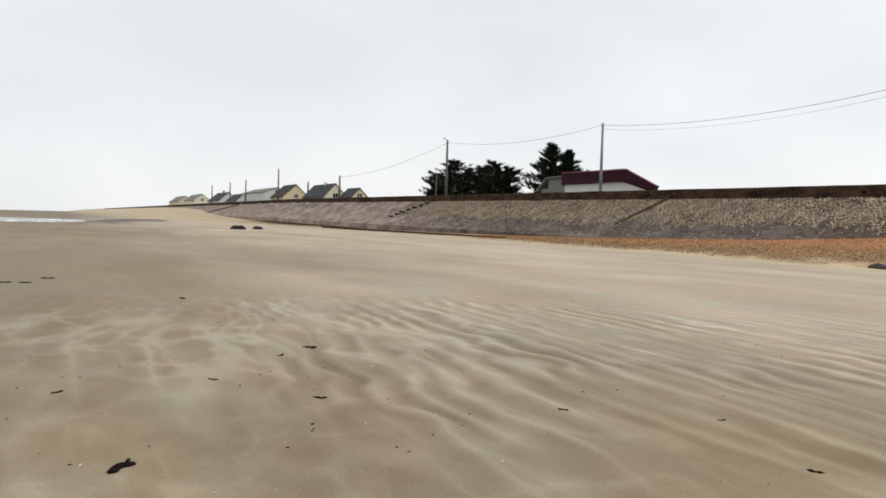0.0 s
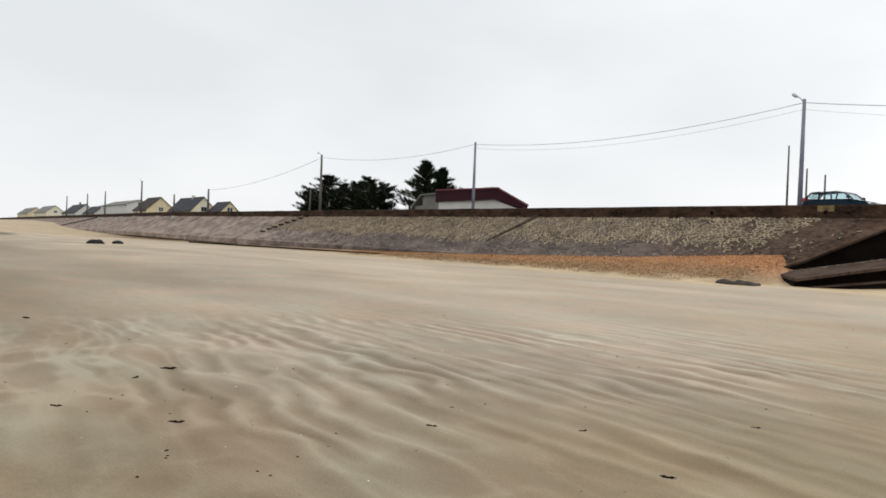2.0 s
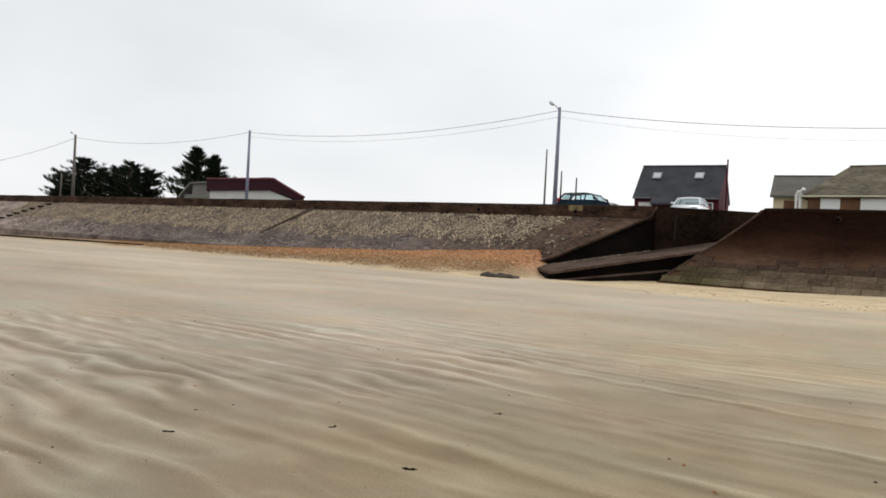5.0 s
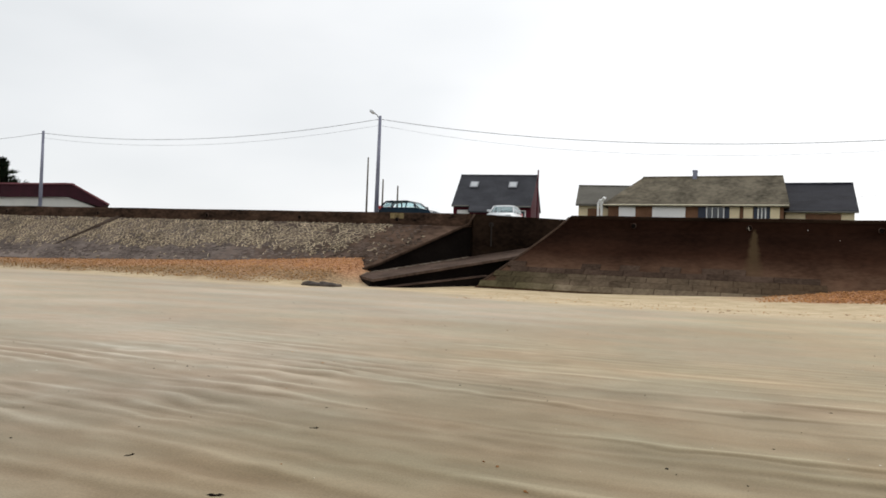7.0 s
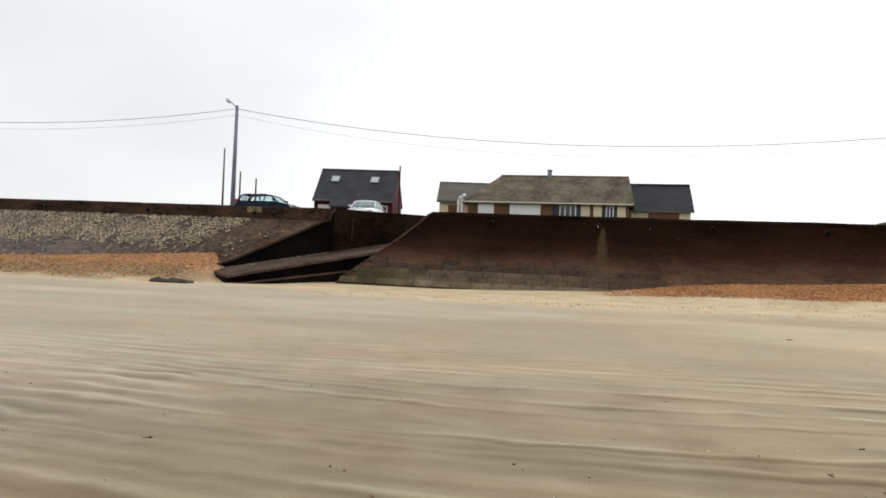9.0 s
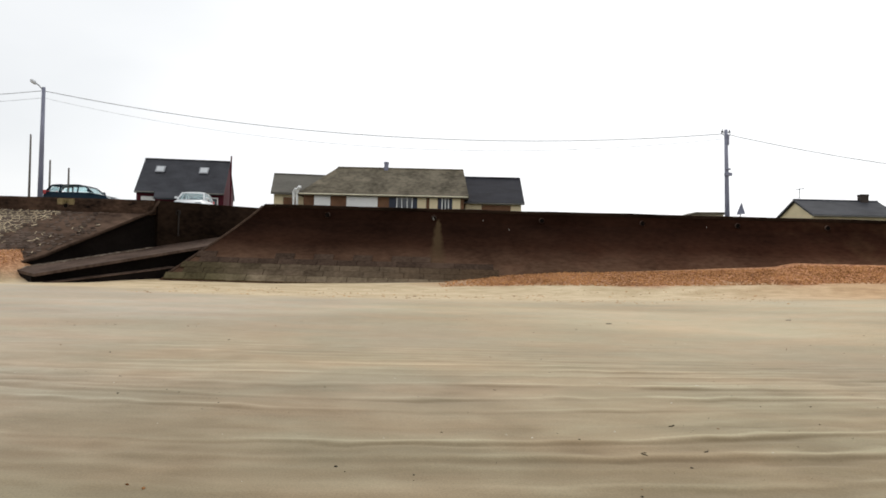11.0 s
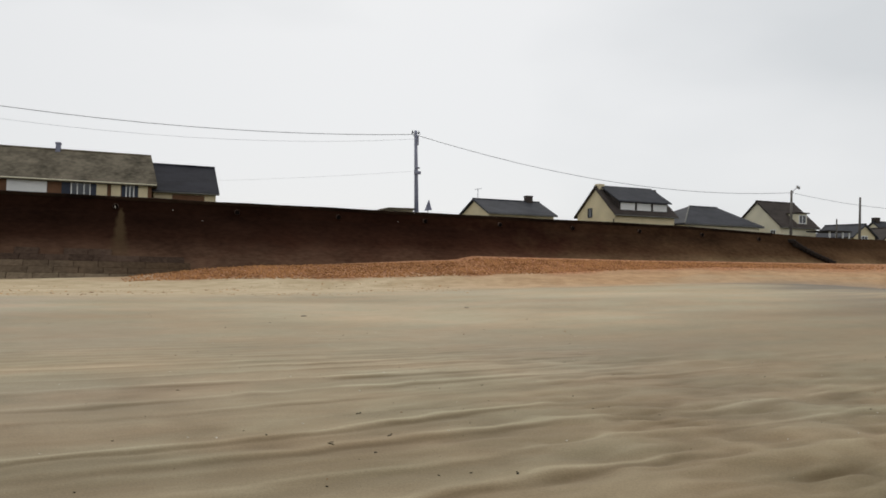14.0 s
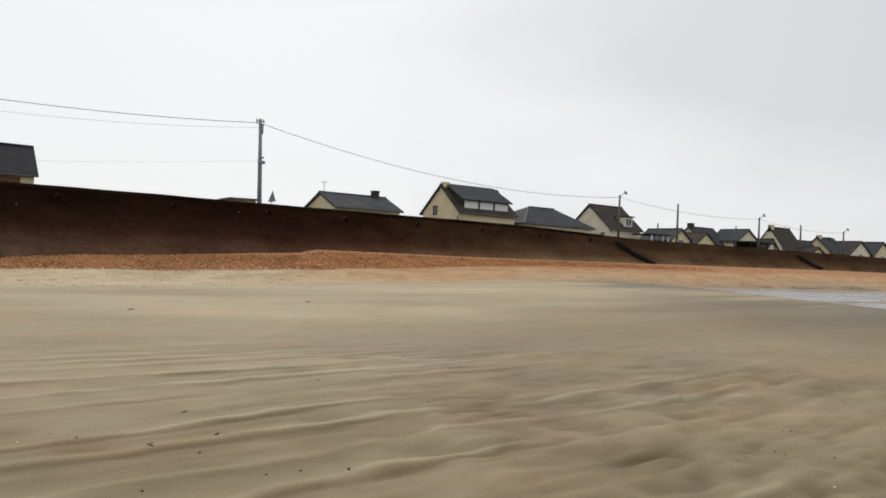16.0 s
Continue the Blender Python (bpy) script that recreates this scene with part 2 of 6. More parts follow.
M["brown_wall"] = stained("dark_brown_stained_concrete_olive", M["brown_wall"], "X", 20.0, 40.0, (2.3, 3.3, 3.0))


def water_run(m, x, top, long, colour):
    """A run of rusty water down a wall from one drain, widening and fading as it goes."""
    n, l = m.node_tree.nodes, m.node_tree.links
    b = n["Principled BSDF"]
    src = b.inputs["Base Color"].links[0].from_socket
    geo = n.new("ShaderNodeNewGeometry")
    sep = n.new("ShaderNodeSeparateXYZ")
    l.new(geo.outputs["Position"], sep.inputs[0])

    def calc(op, p, q, clamp=False):
        k = n.new("ShaderNodeMath")
        k.operation, k.use_clamp = op, clamp
        for i, v in enumerate((p, q)):
            if isinstance(v, (int, float)):
                k.inputs[i].default_value = v
            else:
                l.new(v, k.inputs[i])
        return k.outputs[0]

    t = n.new("ShaderNodeTexNoise")
    t.inputs["Scale"].default_value = 2.2
    t.inputs["Detail"].default_value = 5
    l.new(geo.outputs["Position"], t.inputs["Vector"])
    down = calc("DIVIDE", calc("SUBTRACT", top, sep.outputs["Z"]), long)
    width = calc("ADD", calc("MULTIPLY", calc("MAXIMUM", down, 0.0), 0.52), 0.10)
    off = calc("ABSOLUTE", calc("ADD", calc("SUBTRACT", sep.outputs["X"], x), calc("MULTIPLY", calc("SUBTRACT", t.outputs["Fac"], 0.5), 0.35)), 0.0)
    band = calc("SUBTRACT", 1.0, calc("DIVIDE", off, width), True)
    head = calc("MULTIPLY", down, 14.0, True)
    foot = calc("SUBTRACT", 1.6, calc("MULTIPLY", down, 1.2), True)
    fac = calc("MULTIPLY", calc("MULTIPLY", calc("MULTIPLY", band, 1.6, True), head), calc("MULTIPLY", foot, 0.62))
    mx = n.new("ShaderNodeMix")
    mx.data_type = "RGBA"
    l.new(fac, mx.inputs["Factor"])
    l.new(src, mx.inputs["A"])
    mx.inputs["B"].default_value = (*colour, 1)
    l.new(mx.outputs["Result"], b.inputs["Base Color"])


water_run(M["brown_wall"], -0.15, 3.86, 2.7, (0.085, 0.058, 0.030))
M["block_pale"] = stained("sand_scoured_block_algae", M["block_pale"], "X", -7.5, -11.0, (0.50, 0.54, 0.42))
M["block"] = stained("stained_concrete_block_algae", M["block"], "X", -8.0, -11.5, (0.60, 0.64, 0.52))
M["block"] = stained("stained_concrete_block_rusty", M["block"], "X", -5.0, 3.0, (0.62, 0.54, 0.48))
M["block_pale"] = stained("sand_scoured_block_rusty", M["block_pale"], "X", -2.0, 4.0, (0.66, 0.60, 0.54))
M["pointing"] = stained("pale_raised_pointing_weathered", M["pointing"], "X", -29.0, -41.0, (0.86, 0.84, 0.82))
M["rubble_low"] = stained("algae_stained_stone_weathered", M["rubble_low"], "X", -29.0, -40.0, (0.95, 0.93, 0.93))
M["pebble_west"] = stained("olive_brown_shingle_sandy", M["pebble"], "X", -26.0, -40.0, (0.66, 0.64, 0.58))
M["pebble_west"] = stained("olive_brown_shingle_weedy", M["pebble_west"], "Y", 36.2, 34.4, (0.70, 0.74, 0.64), 1.4)
M["pebble_west"] = stained("olive_brown_shingle_dull", M["pebble_west"], "X", -12.0, -14.0, (0.90, 0.82, 0.78))
M["pebble"] = stained("orange_brown_shingle_damp", M["pebble"], "X", -8.0, -2.0, (0.84, 0.73, 0.66))
M["glass"] = glass_material("dark_window_glass", (0.018, 0.022, 0.028))


def clear_pane(name, tint):
    m = bpy.data.materials.new(name)
    m.use_nodes = True
    n, l = m.node_tree.nodes, m.node_tree.links
    n.remove(n["Principled BSDF"])
    tr, gl, mx = n.new("ShaderNodeBsdfTransparent"), n.new("ShaderNodeBsdfGlossy"), n.new("ShaderNodeMixShader")
    fr = n.new("ShaderNodeFresnel")
    fr.inputs["IOR"].default_value = 1.5
    tr.inputs["Color"].default_value = (*tint, 1)
    gl.inputs["Roughness"].default_value = 0.03
    sheen = n.new("ShaderNodeMath")
    sheen.operation = "MULTIPLY"
    sheen.inputs[1].default_value = 0.45
    l.new(fr.outputs[0], sheen.inputs[0])
    l.new(sheen.outputs[0], mx.inputs[0])
    l.new(tr.outputs[0], mx.inputs[1])
    l.new(gl.outputs[0], mx.inputs[2])
    l.new(mx.outputs[0], n["Material Output"].inputs["Surface"])
    return m


M["car_glass"] = clear_pane("green_tinted_car_glass", (0.84, 0.92, 0.93))


# ---- mesh helpers ----
def mesh_from(name, verts, faces, mat, smooth=False):
    me = bpy.data.meshes.new(name)
    me.from_pydata(verts, [], faces)
    me.materials.append(mat)
    if smooth:
        me.polygons.foreach_set("use_smooth", [True] * len(me.polygons))
    me.update()
    return me


def thing(name, at, label, category, group="", kind=""):
    ob = new(name)
    ob.location = at
    return tagged(ob, label, category, group, kind)


def part(name, bm, mat, parent, label="", smooth=False):
    """Links a bmesh, given in the thing's own coordinates, as one mesh under a thing or a part."""
    me = bpy.data.meshes.new(name)
    bm.normal_update()
    bm.to_mesh(me)
    bm.free()
    me.materials.append(mat)
    if smooth:
        me.polygons.foreach_set("use_smooth", [True] * len(me.polygons))
    ob = new(name, me)
    if parent:
        ob.parent = parent
    if label:
        ob["label"] = label
    return ob


def box(bm, x0, x1, y0, y1, z0, z1, bevel=0.0):
    r = bmesh.ops.create_cube(bm, size=1.0, matrix=Matrix.Translation(((x0 + x1) / 2, (y0 + y1) / 2, (z0 + z1) / 2)) @ Matrix.Diagonal((x1 - x0, y1 - y0, z1 - z0, 1)))
    if bevel:
        edges = {e for v in r["verts"] for e in v.link_edges}
        bmesh.ops.bevel(bm, geom=list(edges), offset=bevel, segments=1, affect="EDGES", profile=0.5)
    return bm


def boxed(*a, bevel=0.0):
    return box(bmesh.new(), *a, bevel=bevel)


def prism(bm, pts, y0, y1):
    """A prism whose outline in x and z runs through pts, from y0 to y1."""
    a = [bm.verts.new((x, y0, z)) for x, z in pts]
    b = [bm.verts.new((x, y1, z)) for x, z in pts]
    n = len(pts)
    bm.faces.new(a)
    bm.faces.new(b[::-1])
    for i in range(n):
        bm.faces.new((a[(i + 1) % n], a[i], b[i], b[(i + 1) % n]))
    bmesh.ops.recalc_face_normals(bm, faces=bm.faces[:])
    return bm


def hull(bm, verts, faces):
    vs = [bm.verts.new(v) for v in verts]
    for f in faces:
        bm.faces.new([vs[i] for i in f])
    bmesh.ops.recalc_face_normals(bm, faces=bm.faces[:])
    return bm


def tube(bm, pts, radii, seg=8):
    """A tube along pts."""
    rings = []
    for i, p in enumerate(pts):
        p = Vector(p)
        d = (Vector(pts[min(i + 1, len(pts) - 1)]) - Vector(pts[max(i - 1, 0)])).normalized()
        side = d.cross(Vector((0, 0, 1)))
        side = side.normalized() if side.length > 0.05 else Vector((1, 0, 0))
        up = side.cross(d).normalized()
        r = radii[i] if isinstance(radii, (list, tuple)) else radii
        rings.append([bm.verts.new(p + (side * math.cos(2 * math.pi * k / seg) + up * math.sin(2 * math.pi * k / seg)) * r) for k in range(seg)])
    for a, b in zip(rings, rings[1:]):
        for k in range(seg):
            bm.faces.new((a[k], a[(k + 1) % seg], b[(k + 1) % seg], b[k]))
    bm.faces.new(rings[0][::-1])
    bm.faces.new(rings[-1])
    bmesh.ops.recalc_face_normals(bm, faces=bm.faces[:])
    return bm


LATTICE = {}


def value_noise(x, y, seed):
    """Smooth noise in 0..1 over arrays x, y with a lattice of 1."""
    if seed not in LATTICE:
        LATTICE[seed] = np.random.RandomState(seed).rand(256, 256)
    grid = LATTICE[seed]
    xi, yi = np.floor(x).astype(int), np.floor(y).astype(int)
    fx, fy = x - xi, y - yi
    fx, fy = fx * fx * (3 - 2 * fx), fy * fy * (3 - 2 * fy)
    a, b = grid[xi % 256, yi % 256], grid[(xi + 1) % 256, yi % 256]
    c, d = grid[xi % 256, (yi + 1) % 256], grid[(xi + 1) % 256, (yi + 1) % 256]
    return (a * (1 - fx) + b * fx) * (1 - fy) + (c * (1 - fx) + d * fx) * fy


def step(a, b, x):
    t = np.clip((x - a) / (b - a), 0, 1)
    return t * t * (3 - 2 * t)


# ---- the beach ----
WALL_Y = 42.0
BERM_X = (-400, -300, -245, -228, -173, -150, -100, -70, -52, -30, -21.0, -19.6, -14, -8, 0, 3, 6, 17, 18.2, 30, 48, 73, 120, 400)
BERM_Z = (4.2, 3.8, 3.1, 2.3, 1.2, 0.8, 0.6, 0.8, 1.05, 1.3, 1.6, 0.52, 0.38, 0.33, 0.57, 0.88, 1.05, 1.26, 1.44, 1.20, 1.32, 1.5, 1.6, 1.6)
TOE_X = (-400, -230, -180, -140, -57, -36, -29, -20, -18.5, -8, 0, 20, 60, 400)
TOE_Y = (13, 16, 28, 35.4, 34.6, 33.0, 32.2, 32.0, 35.6, 35.5, 33.6, 33.2, 34.0, 34.0)


def beach_height(x, y):
    z = 0.005 * np.clip(y, -20, 40) - 0.008 * np.clip(-15 - y, 0, 400)
    z = z + 0.022 * np.clip(x - 8, 0, 22)
    foot = np.interp(x, TOE_X, TOE_Y)
    rise = np.clip((y - foot) / (38.2 - foot), 0, 1.15)
    z = z + rise ** 0.9 * (np.interp(x, BERM_X, BERM_Z) - 0.2)
    # hollows that hold water, and a low bank
    z = z - 0.33 * step(25.5, 36, x - 0.55 * np.clip(y - 13.7, 0, 22)) * (1 - step(230, 280, x)) * step(11.0, 15.5, y + 1.0 * np.sin(x * 0.21)) * (1 - step(32.5, 36.0, y + 0.5 * np.sin(x * 0.3)))
    z = z - 0.25 * (1 - step(-124, -112, x)) * step(-175, -150, x) * (1 - step(1, 8, y))
    z = z + 0.35 * np.exp(-((x + 150) / 40) ** 2 - ((y - 12 + 0.19 * (x + 150)) / 6) ** 2)
    return z


def sawtooth(ph, steep):
    """Ridges with a short steep face on the seaward side and a long back, 0 to 1."""
    fr = ph - np.floor(ph)
    return np.where(fr < steep, step(0, steep, fr), (1 - np.clip((fr - steep) / (1 - steep), 0, 1)) ** 1.4)


def ripple(x, y):
    """Long forking ridges along the shore, short wavy ripples to the west, hummocks to the east and veins of drier
    sand: tone, with ridge shading put in, and height.
    """
    crumbs = value_noise(x * 3.1 + 4, y * 3.7 + 1, 96) - 0.5
    x, y = x + 0.24 * (value_noise(x * 2.2 + 6, y * 2.6, 97) - 0.5), y + 0.10 * crumbs
    w1 = value_noise(x * 0.22 + 3, y * 0.35 + 9, 3) - 0.5
    w2 = value_noise(x * 0.7 + 7, y * 0.9 + 2, 4) - 0.5
    bend = np.sqrt((x + 1.0) ** 2 + 5.0) - 2.236
    a = y - np.where(x < -1.0, 0.09, 0.13) * bend + 0.30 * w1 + 0.10 * w2
    r = np.hypot(x, y)
    west, east = 1 - step(-5.5, -1.5, x), step(1.0, 5.0, x - 0.35 * (y - 6))
    near = 1 - step(10.0, 17.0, r + 2.0 * (value_noise(x * 0.25, y * 0.3, 95) - 0.5))
    # long ridges, each fading in and out along its length
    ph = a / 0.66 + 1.2 * value_noise(x * 0.11 + 2, a * 0.75 + 5, 31) + 0.34 * value_noise(x * 0.50 + 3, a * 1.6, 32) + 0.10 * value_noise(x * 2.0 + 1, a * 2.0, 34)
    row = np.floor(ph)
    long_ = step(0.20, 0.52, value_noise(x * 0.15 + row * 7.31, row * 3.77, 33)) * (0.25 + 0.75 * step(0.15, 0.75, value_noise(x * 0.9, y * 1.3, 16)))
    long_ = long_ * (0.35 + 0.65 * step(2.5, 4.5, y)) * step(0.8, 2.4, y - 1.8 * west) * (1 - step(9.5, 15.5, y)) * (1 - 0.45 * west) * (0.85 + 0.60 * step(-3.0, 2.5, x)) * (1 - 0.60 * step(3.0, 6.5, x)) * (1 - step(11, 18, r))
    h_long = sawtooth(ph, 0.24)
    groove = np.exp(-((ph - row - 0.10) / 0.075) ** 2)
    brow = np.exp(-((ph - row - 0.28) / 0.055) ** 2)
    # packets of fine close lines
    ph2 = a / 0.36 + 1.6 * value_noise(x * 0.2 + 8, a * 0.9, 35) + 0.3 * value_noise(x * 0.8, a * 2.2, 36)
    thin = step(0.46, 0.68, value_noise(x * 0.20 + 1, a * 0.75 + 6, 37)) * step(3.8, 5.5, y) * (1 - step(13, 19, y)) * (1 - step(12, 20, r))
    h_thin = sawtooth(ph2, 0.35)
    # short wavy ripples that fork and die out
    ph3 = (a + 0.46 * value_noise(x * 0.42 + 2, y * 0.6 + 4, 91) + 0.30 * value_noise(x * 1.15 + 6, y * 1.2 + 1, 92) + 0.11 * value_noise(x * 2.5 + 3, y * 2.7 + 8, 93)) / 0.44
    short = (0.12 + 0.88 * step(0.30, 0.66, value_noise(x * 0.55 + 7, y * 0.95 + 3, 94))) * near * west * step(0.4, 2.6, y + 0.12 * (x + 5))
    h_short = sawtooth(ph3, 0.40)
    outer = 1 - step(-6.5, -3.0, x)
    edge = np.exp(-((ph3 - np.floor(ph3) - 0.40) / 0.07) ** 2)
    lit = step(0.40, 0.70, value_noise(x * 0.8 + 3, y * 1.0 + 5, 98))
    # hummocks
    hb = 0.36 * value_noise(x * 0.95 + 3, a * 2.3 + 4, 5) + 0.38 * value_noise(x * 2.1 + 9, a * 4.6 + 1, 53) + 0.26 * value_noise(x * 4.2 + 5, a * 8.4 + 2, 55)
    lumpy = near * (0.16 + 0.80 * east) * (0.45 + 0.55 * step(0.30, 0.62, value_noise(x * 0.30 + 5, y * 0.42 + 8, 7)))
    rut = (1 - np.abs(2 * value_noise(x * 0.75 + 6, a * 2.4 + 3, 74) - 1)) ** 5 * near * east * step(0.3, 0.6, value_noise(x * 0.7 + 2, y * 0.8 + 9, 75))
    # veins of drier sand, joining into loose meshes
    b = y + 0.13 * x + 0.60 * w2 + 0.5 * w1
    v1 = (1 - np.abs(2 * value_noise(x * 0.22 + 4, b * 1.3, 25) - 1)) ** 9
    v2 = (1 - np.abs(2 * value_noise(x * 1.25 + 8, b * 2.2 + 3, 26) - 1)) ** 8
    v3 = (1 - np.abs(2 * value_noise(x * 0.55 + 1, b * 2.7 + 7, 27) - 1)) ** 8
    vein = np.clip(0.9 * v1 + 0.65 * v2 + 0.6 * v3, 0, 1.2) * (0.35 + 0.65 * step(0.25, 0.7, value_noise(x * 0.35, y * 0.6, 28)))
    vein = vein * (0.22 + 0.78 * (1 - step(-5.0, -1.5, x)) * (1 - step(2.6, 5.0, y + 0.1 * (x + 6)))) * (1 - step(9, 18, r)) * (1 - step(6.0, 12.0, y))
    wide = value_noise(x * 0.16, y * 0.42, 6) * 0.6 + value_noise(x * 0.4 + 2, y * 0.8, 61) * 0.4
    bands = value_noise(x * 0.04 + 2, y * 0.55, 62)
    spots = value_noise(x * 2.1 + 2 * w2, y * 2.6 + 2 * w1, 51)
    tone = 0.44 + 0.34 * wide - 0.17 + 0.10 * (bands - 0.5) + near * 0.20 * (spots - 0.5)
    # grooves and ruts darkened, brows and edges lightened: ridge shading put into the tone
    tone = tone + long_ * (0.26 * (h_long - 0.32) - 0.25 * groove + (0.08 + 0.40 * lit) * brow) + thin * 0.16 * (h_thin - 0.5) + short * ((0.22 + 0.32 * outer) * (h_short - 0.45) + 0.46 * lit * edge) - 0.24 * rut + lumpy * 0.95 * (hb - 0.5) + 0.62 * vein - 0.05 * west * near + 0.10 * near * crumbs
    rise = long_ * 0.020 * h_long + thin * 0.008 * h_thin + short * (0.024 + 0.020 * outer) * h_short + lumpy * 0.150 * (hb - 0.5) - 0.022 * rut + 0.006 * vein + 0.02 * (wide - 0.5) + 0.004 * near * (spots - 0.5)
    return np.clip(tone, 0, 1), rise


def relief(x, y):
    return np.exp(-(np.hypot(x + 1, y - 6) / 26) ** 2) * ripple(x, y)[1]


def graded(centre, half, fine, far, grow):
    out = [centre + i * fine for i in range(-int(half / fine), int(half / fine) + 1)]
    s, a, b = fine, out[0], out[-1]
    lo, hi = [], []
    while a > -far or b < far:
        s *= grow
        a -= s
        b += s
        lo.append(a)
        hi.append(b)
    return np.array(lo[::-1] + out + hi)


gx = graded(-2.0, 10.0, 0.11, 2600, 1.05)
gy = graded(7.4, 6.6, 0.030, 2600, 1.04)
gy = np.concatenate([gy[gy < 31], np.arange(31, 41.01, 0.4), [43.0, 46.0]])
gxx, gyy = np.meshgrid(gx, gy)
zz = beach_height(gxx, gyy)
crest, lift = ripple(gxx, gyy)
zz = zz + relief(gxx, gyy)
cols = gxx.shape[1]
idx = np.arange(gxx.size).reshape(gxx.shape)
quads = np.stack([idx[:-1, :-1], idx[:-1, 1:], idx[1:, 1:], idx[1:, :-1]], -1).reshape(-1, 4)
ground_me = bpy.data.meshes.new("ground")
ground_me.from_pydata(np.stack([gxx.ravel(), gyy.ravel(), zz.ravel()], 1).tolist(), [], quads.tolist())
ground_me.polygons.foreach_set("use_smooth", [True] * len(ground_me.polygons))
foot_y = np.interp(gxx, TOE_X, TOE_Y)
amount = np.interp(gxx, (-400, -165, -150, -128, -100, -60, -20.5, -19, -14, -2, 3, 30, 50, 90, 400), (0, 0.2, 0.7, 0.8, 0.35, 0.8, 1, 0.3, 0, 0, 1, 1, 0.85, 0.6, 0.4))
low = np.interp(gxx, (-400, -20, 0, 20, 34, 60, 400), (0.03, 0.03, 0.36, 0.36, 0.58, 0.70, 0.80))
rise = (gyy - foot_y) / (38.2 - foot_y)
edge = value_noise(gxx * 0.8, gyy * 1.5, 11) * 0.22 - 0.11
shingle = amount * step(low - 0.04, low + 0.16, rise + edge)
dry = step(-1.6, 2.2, gyy - foot_y + np.interp(gxx, (-24, -15, -8, 0, 4, 10, 20, 34), (1.2, 3.5, 6.6, 5.0, 4.6, 3.3, 1.4, 0.3)) + 2.2 * (value_noise(gxx * 0.12, gyy * 0.4, 12) - 0.5) + 1.6 * (value_noise(gxx * 0.6, gyy * 1.6, 13) - 0.5) + 1.4 * (value_noise(gxx * 2.2, gyy * 3.0, 14) - 0.5)) * np.interp(gxx, (-400, -100, -20, 400), (0.42, 0.6, 1, 1))
damp = np.clip((gyy - 1.0) / 21.0, 0, 1) + 0.5 * (value_noise(gxx * 0.11, gyy * 0.16, 41) - 0.5) + 0.2 * (value_noise(gxx * 0.5, gyy * 0.9, 42) - 0.5)
seep = value_noise(gxx * 0.10, gyy * 0.9, 71) + 0.5 * value_noise(gxx * 0.3, gyy * 2.2, 73) - 0.75
wet = step(14, 26, gxx - 0.7 * np.clip(gyy - 13.7, 0, 22)) * step(7, 13, gyy) * (1 - step(0.44, 0.60, zz + 0.20 * seep))
wet = np.maximum(wet, step(20, 30, gxx - 0.35 * np.clip(gyy - 13.7, 0, 22) + 9 * seep) * step(19, 25, gyy + 5 * seep) * (1 - step(33.0, 34.6, gyy + 1.2 * seep)) * (1 - step(120, 200, gxx)))
damp = damp - 0.30 * step(6, 16, gxx) * np.exp(-((gyy - foot_y + 1.9 + 0.8 * (value_noise(gxx * 0.15, gyy * 0.2, 43) - 0.5)) / 1.1) ** 2) - 0.8 * wet + 0.22 * (1 - step(-9, -1, gxx)) * step(1, 5, gyy) - 0.05 * step(-1, 5, gxx) + 0.10 * step(2, 8, gxx) * step(8, 13, gyy) - 0.18 * step(2, 7, gxx) * (1 - step(6.5, 11, gyy)) - 0.10 * (1 - step(-40, -12, gxx))
# weed-covered bank, plus distance greying painted onto the flats beyond it
weed_and_far_grey = 0.85 * step(0.18, 0.5, np.exp(-((gxx + 150) / 36) ** 2 - ((gyy - 12 + 0.19 * (gxx + 150)) / 5) ** 2) + 0.4 * (value_noise(gxx * 0.12, gyy * 0.5, 81) - 0.5)) + 0.22 * (1 - step(-260, -150, gxx)) * (1 - step(14, 24, gyy))
olive = 0.9 * (1 - step(33.6, 36.4, gyy + 0.03 * (gxx + 22) + 2.4 * (value_noise(gxx * 0.35, gyy * 0.7, 72) - 0.5)))
silt = np.clip(1 - step(-10, 3, gxx) + 0.5 * (value_noise(gxx * 0.3, gyy * 0.4, 61) - 0.5), 0, 1)
for key, arr in (("shingle", shingle), ("dry", dry), ("crest", crest), ("inland", np.clip(damp, 0, 1)), ("silt", silt), ("wet", wet), ("weed_and_far_grey", weed_and_far_grey), ("pale", 1 - step(8, 24, gxx)), ("olive", olive)):
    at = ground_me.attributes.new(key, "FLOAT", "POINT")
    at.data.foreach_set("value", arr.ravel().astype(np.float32))


